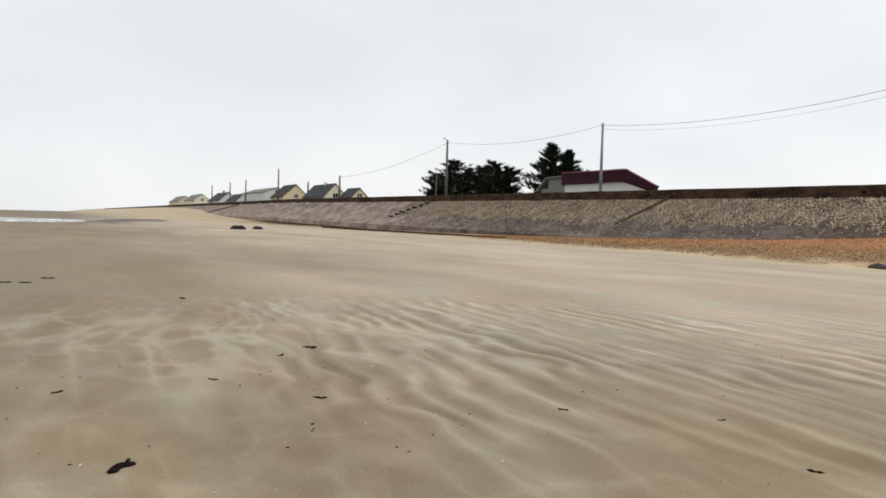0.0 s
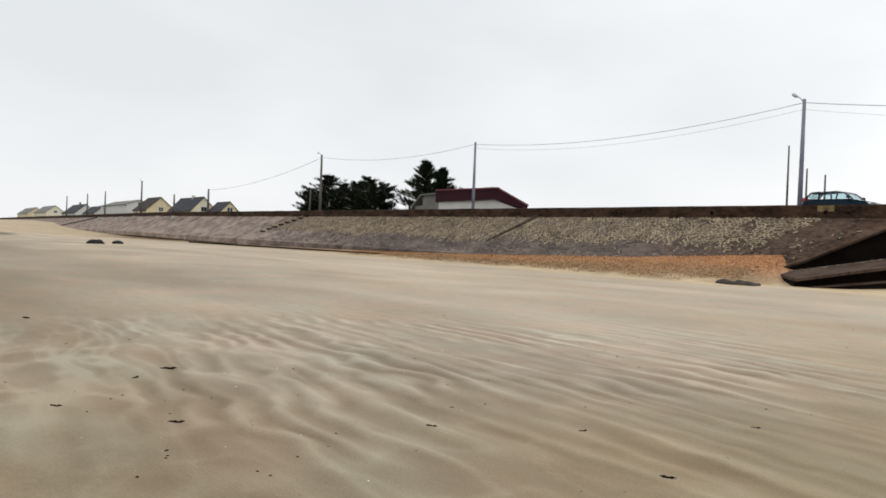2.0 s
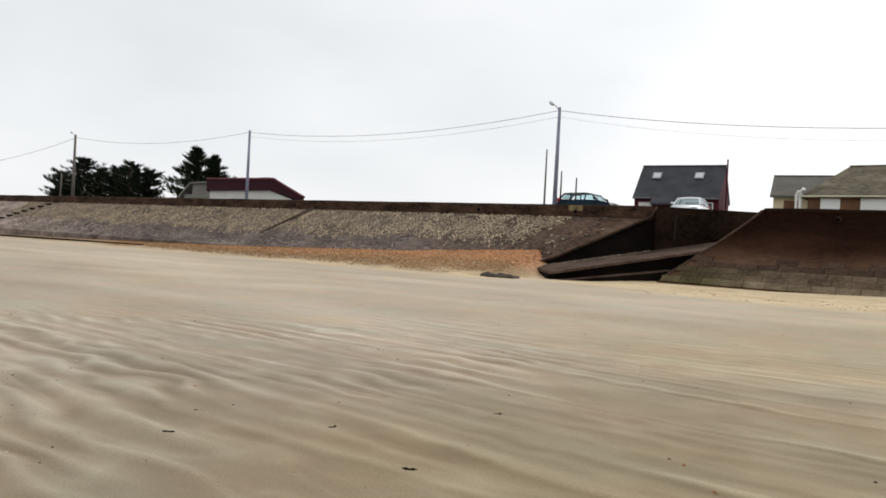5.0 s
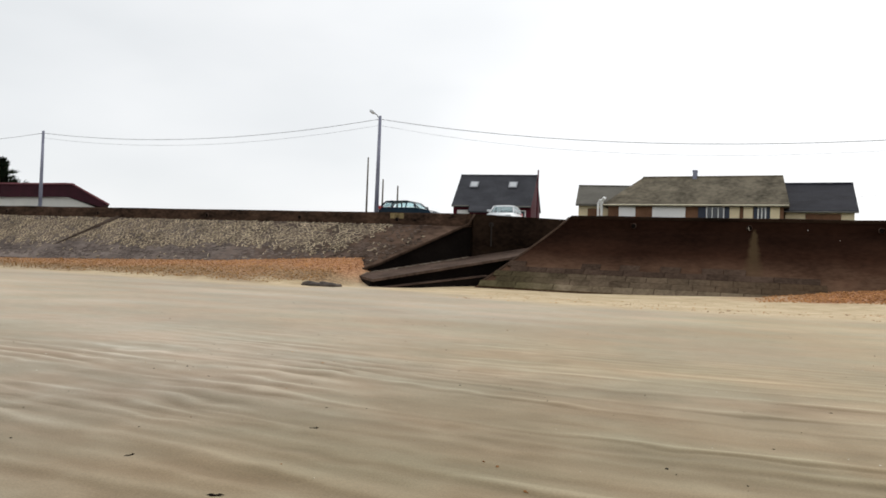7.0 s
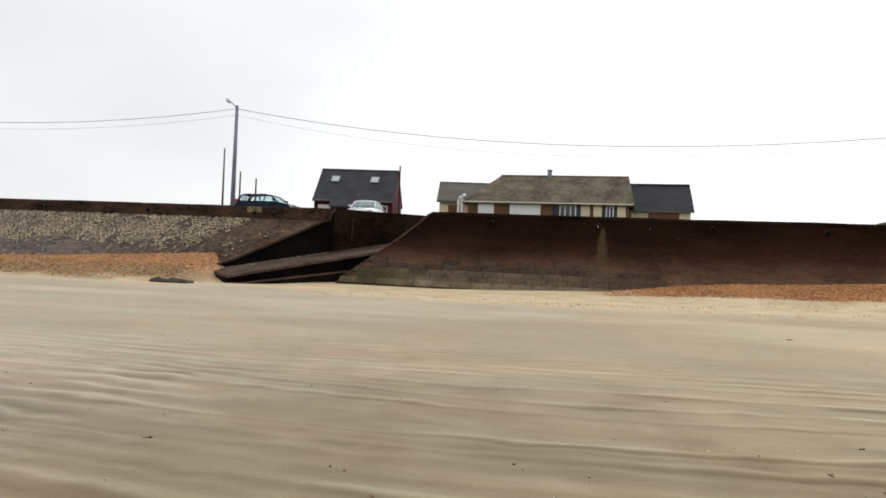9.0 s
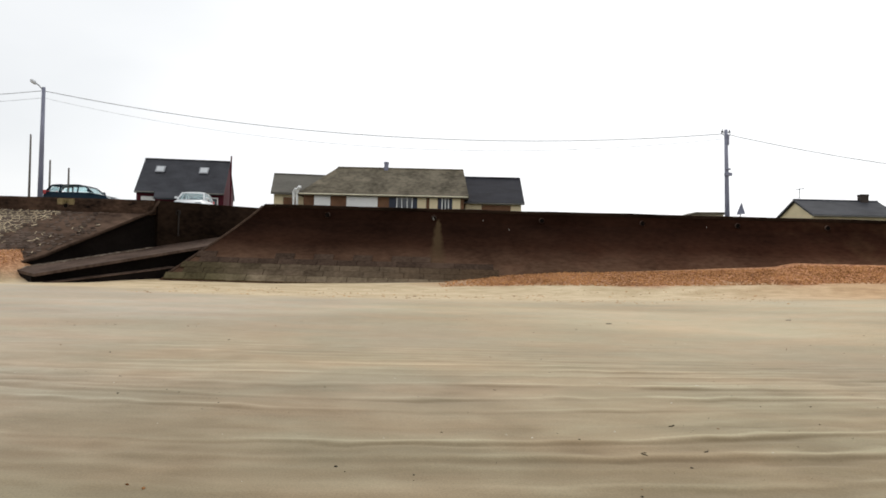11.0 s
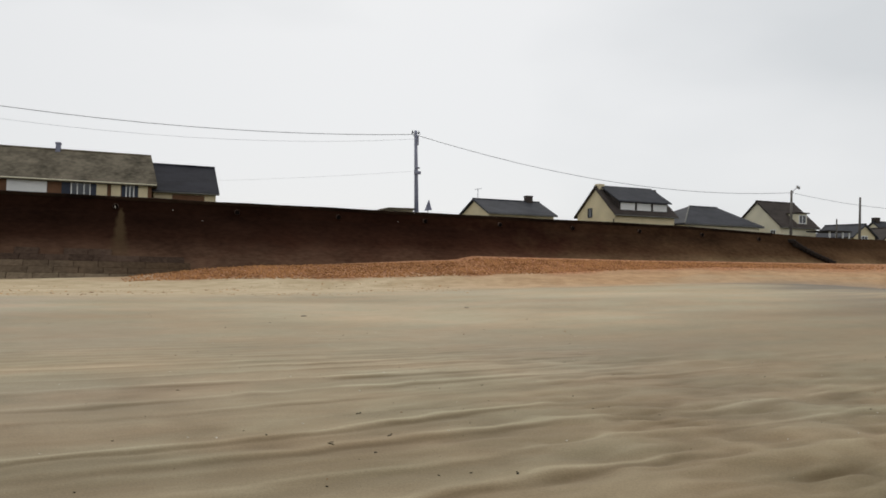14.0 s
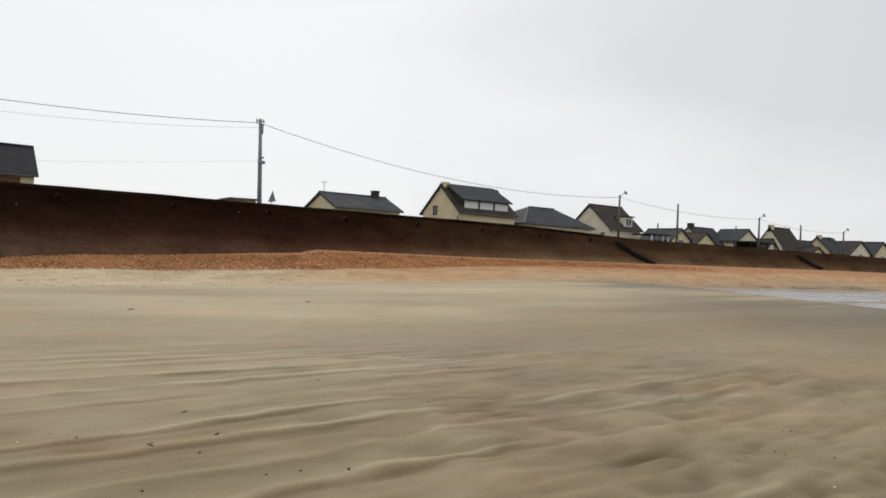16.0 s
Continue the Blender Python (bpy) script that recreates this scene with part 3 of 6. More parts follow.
def sand_material():
    m = bpy.data.materials.new("beach_sand")
    m.use_nodes = True
    n, l = m.node_tree.nodes, m.node_tree.links
    b = n["Principled BSDF"]
    b.inputs["Roughness"].default_value = 0.85
    b.inputs["Specular IOR Level"].default_value = 0.25
    geo = n.new("ShaderNodeNewGeometry")
    att = {}
    for key in ("shingle", "dry", "crest", "inland", "silt", "wet", "weed_and_far_grey", "pale", "olive"):
        att[key] = n.new("ShaderNodeAttribute")
        att[key].attribute_name = key

    def noise_at(scale, detail, stretch=(1, 1, 1), rough=0.5):
        mp = n.new("ShaderNodeMapping")
        mp.inputs["Scale"].default_value = stretch
        t = n.new("ShaderNodeTexNoise")
        t.inputs["Scale"].default_value = scale
        t.inputs["Detail"].default_value = detail
        t.inputs["Roughness"].default_value = rough
        l.new(geo.outputs["Position"], mp.inputs["Vector"])
        l.new(mp.outputs["Vector"], t.inputs["Vector"])
        return t.outputs["Fac"]

    def ramp(fac, stops):
        r = n.new("ShaderNodeValToRGB")
        e = r.color_ramp.elements
        while len(e) < len(stops):
            e.new(0.5)
        for k, (p, c) in enumerate(stops):
            e[k].position = p
            e[k].color = (*c, 1)
        l.new(fac, r.inputs["Fac"])
        return r.outputs["Color"]

    def mix(fac, a, c, mode="MIX"):
        x = n.new("ShaderNodeMix")
        x.data_type = "RGBA"
        x.blend_type = mode
        if isinstance(fac, float):
            x.inputs["Factor"].default_value = fac
        else:
            l.new(fac, x.inputs["Factor"])
        l.new(a, x.inputs["A"])
        l.new(c, x.inputs["B"])
        return x.outputs["Result"]

    def math_node(op, a, c):
        x = n.new("ShaderNodeMath")
        x.operation = op
        x.use_clamp = True
        for k, v in enumerate((a, c)):
            if isinstance(v, float):
                x.inputs[k].default_value = v
            else:
                l.new(v, x.inputs[k])
        return x.outputs[0]

    streak = noise_at(1.0, 6, (1.7, 4.2, 1))
    mottle = noise_at(2.6, 9, (0.7, 1.3, 1), 0.68)
    patch = noise_at(0.10, 4, (0.5, 1.6, 1))
    grain = noise_at(60, 3)
    # crest carries the painted ridge shading along with the sand's own tone
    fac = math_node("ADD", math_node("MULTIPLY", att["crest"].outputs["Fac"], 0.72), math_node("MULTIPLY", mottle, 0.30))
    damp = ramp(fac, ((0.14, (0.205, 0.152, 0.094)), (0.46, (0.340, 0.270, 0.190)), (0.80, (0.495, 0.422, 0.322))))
    tone = ramp(patch, ((0.33, (0.90, 0.90, 0.91)), (0.67, (1.06, 1.05, 1.03))))
    damp = mix(1.0, damp, tone, "MULTIPLY")
    wet = ramp(att["inland"].outputs["Fac"], ((0.0, (0.74, 0.71, 0.64)), (0.45, (0.98, 0.97, 0.95)), (1.0, (1.38, 1.39, 1.40))))
    damp = mix(1.0, damp, wet, "MULTIPLY")
    hue = ramp(noise_at(0.6, 3, (0.7, 1.3, 1)), ((0.36, (0.955, 1.0, 1.005)), (0.64, (1.045, 0.995, 0.965))))
    damp = mix(1.0, damp, hue, "MULTIPLY")
    silt = ramp(att["silt"].outputs["Fac"], ((0.0, (1.035, 1.035, 0.935)), (1.0, (0.975, 1.01, 1.065))))
    damp = mix(1.0, damp, silt, "MULTIPLY")
    soak = ramp(att["wet"].outputs["Fac"], ((0.0, (1.0, 1.0, 1.0)), (1.0, (0.66, 0.66, 0.69))))
    damp = mix(1.0, damp, soak, "MULTIPLY")
    dry_c = ramp(streak, ((0.3, (0.50, 0.298, 0.152)), (0.7, (0.62, 0.392, 0.215))))
    dry_p = ramp(streak, ((0.3, (0.54, 0.425, 0.268)), (0.7, (0.68, 0.555, 0.375))))
    dry_c = mix(att["pale"].outputs["Fac"], dry_c, dry_p)
    blotch = ramp(noise_at(0.9, 6, (0.6, 1.3, 1), 0.6), ((0.36, (0.80, 0.75, 0.66)), (0.58, (1.0, 0.985, 0.95))))
    dry_c = mix(1.0, dry_c, blotch, "MULTIPLY")
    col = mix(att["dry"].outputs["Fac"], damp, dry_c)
    stones = noise_at(7.0, 4, (1, 1, 1))
    sh_c = ramp(stones, ((0.34, (0.20, 0.075, 0.028)), (0.5, (0.47, 0.190, 0.075)), (0.66, (0.66, 0.35, 0.17))))
    sh_w = ramp(stones, ((0.34, (0.19, 0.078, 0.030)), (0.5, (0.40, 0.185, 0.082)), (0.66, (0.55, 0.300, 0.160))))
    sh_o = ramp(stones, ((0.34, (0.105, 0.064, 0.029)), (0.5, (0.225, 0.142, 0.068)), (0.66, (0.36, 0.245, 0.130))))
    sh_w = mix(att["olive"].outputs["Fac"], sh_w, sh_o)
    sh_c = mix(att["pale"].outputs["Fac"], sh_c, sh_w)
    col = mix(att["shingle"].outputs["Fac"], col, sh_c)
    mud = ramp(streak, ((0.3, (0.075, 0.066, 0.056)), (0.7, (0.130, 0.115, 0.100))))
    col = mix(att["weed_and_far_grey"].outputs["Fac"], col, mud)
    spk = ramp(grain, ((0.3, (0.84, 0.84, 0.84)), (0.7, (1.12, 1.12, 1.12))))
    col = mix(0.8, col, spk, "MULTIPLY")
    l.new(col, b.inputs["Base Color"])
    gloss = n.new("ShaderNodeMapRange")
    gloss.inputs["To Min"].default_value = 0.85
    gloss.inputs["To Max"].default_value = 0.55
    l.new(att["wet"].outputs["Fac"], gloss.inputs["Value"])
    l.new(gloss.outputs["Result"], b.inputs["Roughness"])
    bp = n.new("ShaderNodeBump")
    bp.inputs["Strength"].default_value = 0.35
    bp.inputs["Distance"].default_value = 0.02
    hsum = math_node("ADD", math_node("MULTIPLY", mottle, 0.5), math_node("MULTIPLY", grain, 0.25))
    l.new(hsum, bp.inputs["Height"])
    l.new(bp.outputs["Normal"], b.inputs["Normal"])
    return m


M["sand"] = sand_material()
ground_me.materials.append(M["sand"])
ground_me.update()
ground = tagged(new("ground", ground_me), "wide beach of damp wind-rippled beige sand with shingle banks", "beach", kind="structure")


def ground_z(x, y):
    px, py = np.array([float(x)]), np.array([float(y)])
    return float((beach_height(px, py) + relief(px, py))[0])


# standing water
def water_material():
    m = bpy.data.materials.new("shallow_water")
    m.use_nodes = True
    n, l = m.node_tree.nodes, m.node_tree.links
    b = n["Principled BSDF"]
    b.inputs["Base Color"].default_value = (0.34, 0.33, 0.315, 1)
    b.inputs["IOR"].default_value = 1.33
    geo = n.new("ShaderNodeNewGeometry")
    t = n.new("ShaderNodeTexNoise")
    t.inputs["Scale"].default_value = 5.0
    l.new(geo.outputs["Position"], t.inputs["Vector"])
    mp = n.new("ShaderNodeMapping")
    mp.inputs["Scale"].default_value = (0.05, 0.55, 1)
    l.new(geo.outputs["Position"], mp.inputs["Vector"])
    gust = n.new("ShaderNodeTexNoise")
    gust.inputs["Scale"].default_value = 1.0
    gust.inputs["Detail"].default_value = 5
    l.new(mp.outputs["Vector"], gust.inputs["Vector"])
    calm = n.new("ShaderNodeMapRange")
    calm.inputs["From Min"].default_value, calm.inputs["From Max"].default_value = 0.40, 0.60
    calm.inputs["To Min"].default_value, calm.inputs["To Max"].default_value = 0.05, 0.45
    l.new(gust.outputs["Fac"], calm.inputs["Value"])
    l.new(calm.outputs["Result"], b.inputs["Roughness"])
    bp = n.new("ShaderNodeBump")
    bp.inputs["Strength"].default_value = 0.3
    bp.inputs["Distance"].default_value = 0.03
    l.new(t.outputs["Fac"], bp.inputs["Height"])
    l.new(bp.outputs["Normal"], b.inputs["Normal"])
    return m


M["water"] = water_material()


def water_sheet(label, x0, x1, y0, y1, z):
    me = mesh_from("water", [(x0, y0, z), (x1, y0, z), (x1, y1, z), (x0, y1, z)], [(0, 1, 2, 3)], M["water"])
    return tagged(new("water", me), label, "water", kind="structure")


water_sheet("shallow pool left by the tide below the sea wall", 26.6, 260, 6.0, 36.2, 0.42)
water_sheet("long tide pool on the far sand flats", -195, -98, -45, 12, -0.07)
water_sheet("grey sea at low tide beyond the flats", -2600, 2600, -2600, -70, -0.85)


# ---- the sea wall and the land behind it ----
def cap_z(x):
    """Height of the wall's top along the shore."""
    return float(np.interp(x, (-150, -16, -9.7, 4, 35, 48, 400), (5.45, 4.50, 4.42, 4.35, 4.25, 3.92, 3.92)))


def cut_west(y, dz=None):
    return -15.6 + 1.07 * (min(y, 42) - 42)


def cut_east(y, dz=None):
    """The slanting end of the dark wall, by the height under its top."""
    if dz is None:
        dz = float(np.interp(y, [p[0] for p in EAST_FACE], [p[1] for p in EAST_FACE]))
    return -9.7 + 0.95 * min(dz, 0.0)


WEST_FACE = ((36.6, -3.9), (38.0, -3.25), (39.3, -2.35), (40.7, -1.4), (41.75, -0.66))
EAST_FACE = ((36.9, -4.3), (37.5, -3.85), (38.7, -3.05), (39.9, -2.2), (40.9, -1.4), (41.6, -0.75), (41.95, -0.12))


def run_wall(profile, xs, end_at, end_fn, top):
    """A solid run of the wall: the profile (y, height under the top) carried along xs, its end cut slantwise in plan."""
    verts, faces = [], []
    n = len(profile)
    for i, x in enumerate(xs):
        for j, (y, dz) in enumerate(profile):
            px = end_fn(y, dz) if i == end_at else x
            wob = 0.0 if i == end_at else 0.035 * (noise.noise((x * 0.35, y * 0.6, dz)) if abs(x) < 150 else 0)
            verts.append((px, y - wob, top(x) + dz + (wob if j else 0)))
    for i in range(len(xs) - 1):
        for j in range(n):
            a, b = i * n + j, i * n + (j + 1) % n
            faces.append((a, b, b + n, a + n))
    faces.append(tuple(range(n))[::-1])
    faces.append(tuple((len(xs) - 1) * n + j for j in range(n)))
    return verts, faces


def fixed(me):
    bm = bmesh.new()
    bm.from_mesh(me)
    bmesh.ops.recalc_face_normals(bm, faces=bm.faces[:])
    bm.to_mesh(me)
    bm.free()
    return me


west_xs = [-900, -600, -400, -300, -220] + [-160 + 4 * i for i in range(15)] + [-100 + 1.5 * i for i in range(53)] + [-20.5]
west_xs = [x for x in west_xs if x < -21.5] + [-15.6]
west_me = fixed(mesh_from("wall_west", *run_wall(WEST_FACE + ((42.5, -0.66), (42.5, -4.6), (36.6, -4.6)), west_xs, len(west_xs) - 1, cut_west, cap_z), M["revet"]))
# the cut end face gets its own near-black colour
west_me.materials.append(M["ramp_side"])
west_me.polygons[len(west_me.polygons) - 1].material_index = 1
west = tagged(new("wall_west", west_me), "sloping stone-faced sea wall with dark mossy parapet", "sea wall", kind="structure")
# the cut end goes in steps from the slope, so lay the capping separately
cap_prof = ((41.56, -0.86), (41.60, -0.78), (41.70, -0.10), (41.78, 0.0), (42.42, 0.0), (42.5, -0.08), (42.5, -0.70))
cap = new("cap", fixed(mesh_from("cap", *run_wall(cap_prof, west_xs, len(west_xs) - 1, cut_west, cap_z), M["cap"])))
cap.parent = west
cap["label"] = "moss-stained concrete capping"

EAST_BACK = ((42.0, 0.0), (42.45, 0.0), (42.5, -4.6), (36.9, -4.6))
east_xs = [-9.7] + [-7.5 + 1.5 * i for i in range(35)]
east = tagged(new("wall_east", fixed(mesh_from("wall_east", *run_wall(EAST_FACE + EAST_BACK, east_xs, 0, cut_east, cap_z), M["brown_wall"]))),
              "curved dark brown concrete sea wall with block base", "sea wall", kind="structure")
cop_prof = ((41.90, -0.16), (41.86, -0.02), (41.93, 0.03), (42.46, 0.03), (42.50, -0.10))
cop = new("coping", fixed(mesh_from("coping", *run_wall(cop_prof, east_xs, 0, cut_east, cap_z), M["retain"])))
cop.parent = east
cop["label"] = "weathered concrete coping"
far_xs = [43.5 + 1.5 * i for i in range(32)] + [95 + 5 * i for i in range(13)] + [200, 300, 400, 600, 900]
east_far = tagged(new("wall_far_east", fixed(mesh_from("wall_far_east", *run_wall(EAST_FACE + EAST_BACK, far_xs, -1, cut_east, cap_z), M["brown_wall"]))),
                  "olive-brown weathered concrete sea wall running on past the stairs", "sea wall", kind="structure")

# land behind the wall, out to the horizon
lx = [-2600, -900, -400, -150, -100, -60, -16, -9.7, 35, 48, 120, 400, 900, 2600]
ly = [42.5, 50, 53, 90, 300, 2600]


def land_z(x):
    return cap_z(x) - 0.32


lv = [(x, y, land_z(x)) for y in ly for x in lx]
lf = [(j * len(lx) + i, j * len(lx) + i + 1, (j + 1) * len(lx) + i + 1, (j + 1) * len(lx) + i) for j in range(len(ly) - 1) for i in range(len(lx) - 1)]
# the slipway leaves a notch in the land
lf = [f for f in lf if not (lv[f[0]][0] == -16 and lv[f[0]][1] == 42.5) and not (lv[f[0]][0] == -9.7 and lv[f[0]][1] == 42.5)]
land = tagged(new("land", mesh_from("land", lv, lf, M["turf"])), "grassy land behind the sea wall", "ground", kind="structure")
nz = [land_z(-16), land_z(-9.7), land_z(35)]
edge_me = mesh_from("land_edge", [(-9.2, 42.5, nz[1]), (35, 42.5, nz[2]), (35, 50, nz[2]), (-4.5, 50, nz[1]), (-4.5, 46.9, nz[1]), (-7.3, 49.85, nz[0]), (-7.5, 50, nz[0]), (-16, 50, nz[0]), (-16, 42.5, nz[0])],
                  [(0, 1, 2, 3, 4), (3, 6, 5, 4), (8, 5, 6, 7)], M["asphalt"])
tagged(new("road_edge", edge_me), "worn asphalt at the head of the slipway", "road", kind="structure")
rv = [(x, y, land_z(x) + 0.012) for y in (43.6, 49.9) for x in lx]
rf = [(i, i + 1, i + 1 + len(lx), i + len(lx)) for i in range(len(lx) - 1) if lx[i] not in (-16, -9.7)]
tagged(new("road", mesh_from("road", rv, rf, M["asphalt"])), "narrow grey asphalt coast road behind the wall", "road", kind="structure")

# the slipway, cut slantwise through the wall
slip = thing("slipway", (0, 0, 0), "weathered concrete slipway climbing through a gap in the wall", "ramp", kind="structure")
RL = ((-20.79, 37.15, 0.70), (-15.62, 42.0, 1.97), (-7.30, 49.8, 4.0))
RR = ((-18.06, 34.23, 0.56), (-12.87, 39.08, 1.86), (-4.54, 46.88, 3.88))


def strip_solid(bm, left, right, thick, inset=0.0):
    top, bot = [], []
    for a, b in zip(left, right):
        a, b = Vector(a), Vector(b)
        d = (b - a).normalized()
        a, b = a + d * inset, b - d * inset
        top.append((bm.verts.new(a), bm.verts.new(b)))
        bot.append((bm.verts.new(a - Vector((0, 0, thick))), bm.verts.new(b - Vector((0, 0, thick)))))
    for i in range(len(top) - 1):
        bm.faces.new((top[i][0], top[i][1], top[i + 1][1], top[i + 1][0]))
        bm.faces.new((bot[i][0], bot[i + 1][0], bot[i + 1][1], bot[i][1]))
        bm.faces.new((top[i][1], bot[i][1], bot[i + 1][1], top[i + 1][1]))
        bm.faces.new((top[i][0], top[i + 1][0], bot[i + 1][0], bot[i][0]))
    for k in (0, -1):
        bm.faces.new((top[k][0], bot[k][0], bot[k][1], top[k][1]))
    bmesh.ops.recalc_face_normals(bm, faces=bm.faces[:])
    return bm


part("deck", strip_solid(bmesh.new(), RL, RR, 0.13), M["ramp"], slip)
down = lambda pts, k: tuple((x, y, z - k) for x, y, z in pts)
# the shade under the deck is put into this near-black base colour
part("base", strip_solid(bmesh.new(), down(RL, 0.15), down(RR, 0.15), 3.2, 0.45), M["ramp_side"], slip, "near-black base under the deck")
FL = ((-19.4, 35.4, 0.06), (-14.6, 39.8, 0.92))
FR = ((-17.9, 33.9, 0.04), (-13.2, 38.3, 0.88))
part("footing", strip_solid(bmesh.new(), FL, FR, 1.3, 0.06), M["ramp_side"], slip, "stepped near-black footing")
part("ledge", strip_solid(bmesh.new(), down(FL, -0.06), down(FR, -0.06), 0.055, 0.02), M["ramp"], slip, "thin worn ledge on the footing")
# retaining wall on the far side of the slipway
bm = bmesh.new()
a, b = Vector((-15.6, 42.0, 0)), Vector((-7.27, 49.8, 0))
d = (b - a).normalized()
nrm = Vector((-d.y, d.x, 0)) * 0.4
zt = (cap_z(-16), cap_z(-16) - 0.02)
hull(bm, [(*a.xy, 0), (*b.xy, 0), (*(b + nrm).xy, 0), (*(a + nrm).xy, 0), (*a.xy, zt[0]), (*b.xy, zt[1]), (*(b + nrm).xy, zt[1]), (*(a + nrm).xy, zt[0])],
     [(0, 1, 5, 4), (1, 2, 6, 5), (2, 3, 7, 6), (3, 0, 4, 7), (4, 5, 6, 7), (0, 3, 2, 1)])
# darkness of the recess is put into this wall's near-black brown
part("retaining_wall", bm, M["retain"], slip, "dark retaining wall")
# rounded nose where the cut meets the wall's face
nose_pts = [(cut_west(y) + 0.05, y, cap_z(-16) + dz + 0.02) for y, dz in WEST_FACE] + [(-15.55, 42.0, cap_z(-16) - 0.02)]
part("nose", tube(bmesh.new(), nose_pts, 0.075, 8), M["block_dark"], slip, "rounded concrete edge of the cut", smooth=True)
nose_pts = [(cut_east(y), y, cap_z(-9.7) + dz + 0.02) for y, dz in EAST_FACE[1:]]
part("nose", tube(bmesh.new(), nose_pts, 0.07, 8), M["block_dark"], slip, smooth=True)
# a small post with a ring on the retaining wall
pm = a + d * 1.15 - nrm * 0.2
mooring = part("post", tube(bmesh.new(), [(pm.x, pm.y, 2.6), (pm.x, pm.y, 4.05)], 0.045, 8), M["timber"], slip, "short black mooring post")
part("ring", tube(bmesh.new(), [(pm.x + 0.13 * math.cos(k * 0.7), pm.y - 0.08, 3.9 + 0.13 * math.sin(k * 0.7)) for k in range(10)], 0.026, 6), M["timber"], mooring)


# ---- poles and cables ----
def pole(x, y, top, mat, radius, label, lamp=0, group="poles along the coast road", lean=0.0, bracket=0):
    z0 = land_z(x)
    p = thing("utility_pole", (x, y, z0), label, "pole", group)
    h = top - z0
    part("shaft", tube(bmesh.new(), [(0, 0, -0.3), (lean * h * 0.5, 0, h * 0.5), (lean * h, 0, h)], [radius * 1.35, radius * 1.1, radius * 0.85], 10), mat, p, smooth=True)
    if bracket:
        c = part("crossarm", boxed(lean * h - 0.20, lean * h + 0.20, -0.04, 0.04, h - 0.17, h - 0.11, bevel=0.01), M["metal"], p)
        for sx in (-0.19, 0.19):
            part("insulator", tube(bmesh.new(), [(lean * h + sx, 0, h - 0.20), (lean * h + sx * 1.2, 0, h - 0.08), (lean * h + sx * 1.1, 0, h + 0.02)], [0.04, 0.05, 0.03], 8), M["cable"], c)
        part("bracket_plate", boxed(lean * h + 0.06, lean * h + 0.17, -0.16, -0.09, h - 0.95, h - 0.30, bevel=0.02), M["pole_grey"], p)
        for sx in (-1, 1):
            part("jumper_wire", tube(bmesh.new(), [(lean * h + sx * 0.22, 0, h - 0.02), (lean * h + sx * 0.30, -0.05, h - 0.22), (lean * h + sx * 0.10, -0.1, h - 0.42)], 0.014, 5), M["cable"], c)
    if bracket > 1:
        bm = bmesh.new()
        box(bm, lean * h * 0.5 - 0.20, lean * h * 0.5 + 0.24, -0.24, -0.1, h * 0.52, h * 0.52 + 0.20, 0.02)
        box(bm, lean * h * 0.5 - 0.18, lean * h * 0.5 + 0.18, -0.2, -0.1, h * 0.52 + 0.36, h * 0.52 + 0.46, 0.02)
        part("junction_box", bm, M["pole_grey"], p, "grey junction box")
    if lamp:
        arm = part("lamp_arm", tube(bmesh.new(), [(lean * h, 0, h - 0.25), (lean * h + 0.2 * lamp, -0.1, h + 0.05), (lean * h + 0.38 * lamp, -0.2, h + 0.2)], 0.035, 6), M["metal"], p)
        bm = bmesh.new()
        bmesh.ops.create_uvsphere(bm, u_segments=10, v_segments=6, radius=1, matrix=Matrix.Translation((lean * h + 0.52 * lamp, -0.22, h + 0.27)) @ Matrix.Rotation(0.6, 4, "Y") @ Matrix.Diagonal((0.24, 0.14, 0.12, 1)))
        part("lamp_head", bm, M["lamp_glass"], arm, smooth=True)
    return p


LBL = "weathered grey concrete utility pole behind the sea wall"
PB = pole(-24.3, 46.0, 11.5, M["pole_grey"], 0.12, "tall grey utility pole with a street lamp, beside the parked car", -1, lean=0.004)
PA = pole(17.3, 46.0, 9.85, M["pole_grey"], 0.115, "grey utility pole with junction box and insulators", 0, bracket=2, lean=-0.035)
PC = pole(-57.0, 46.0, 11.6, M["pole_grey"], 0.125, LBL, 0)
PD = pole(-89.4, 46.0, 12.7, M["pole_wood"], 0.15, "wooden utility pole with a street lamp near dark trees", -1)
for x, z, lp in ((-132.8, 9.7, 0), (-152.8, 9.3, 0), (-177.1, 13.1, -1), (-212.6, 11.9, 0), (-234.7, 11.9, 0), (-265.8, 12.1, 0)):
    pole(x, 46.0, z, M["pole_wood"], 0.17, "distant dark wooden utility pole on the coast road", lp)
for x, y, z, lp in ((52.1, 48, 8.15, 1), (60.4, 48, 8.0, 0), (74.1, 48, 7.6, 1), (82.3, 48, 7.3, 0), (91.8, 48, 7.1, 1), (105, 48, 7.0, 0)):
    pole(x, y, z, M["pole_wood"], 0.095, "slim dark utility pole by the seafront houses", lp)
pole(-95.5, 47.5, 8.4, M["pole_wood"], 0.09, "slanting timber prop beside the utility pole", lean=0.05)
for x, y, z in ((-32.8, 60, 10.8), (-31.2, 60, 8.8), (-29.7, 60, 8.2), (62.4, 52, 6.3), (75.9, 52, 6.85)):
    pole(x, y, z, M["pole_wood"], 0.075, "thin wooden service pole behind the road")


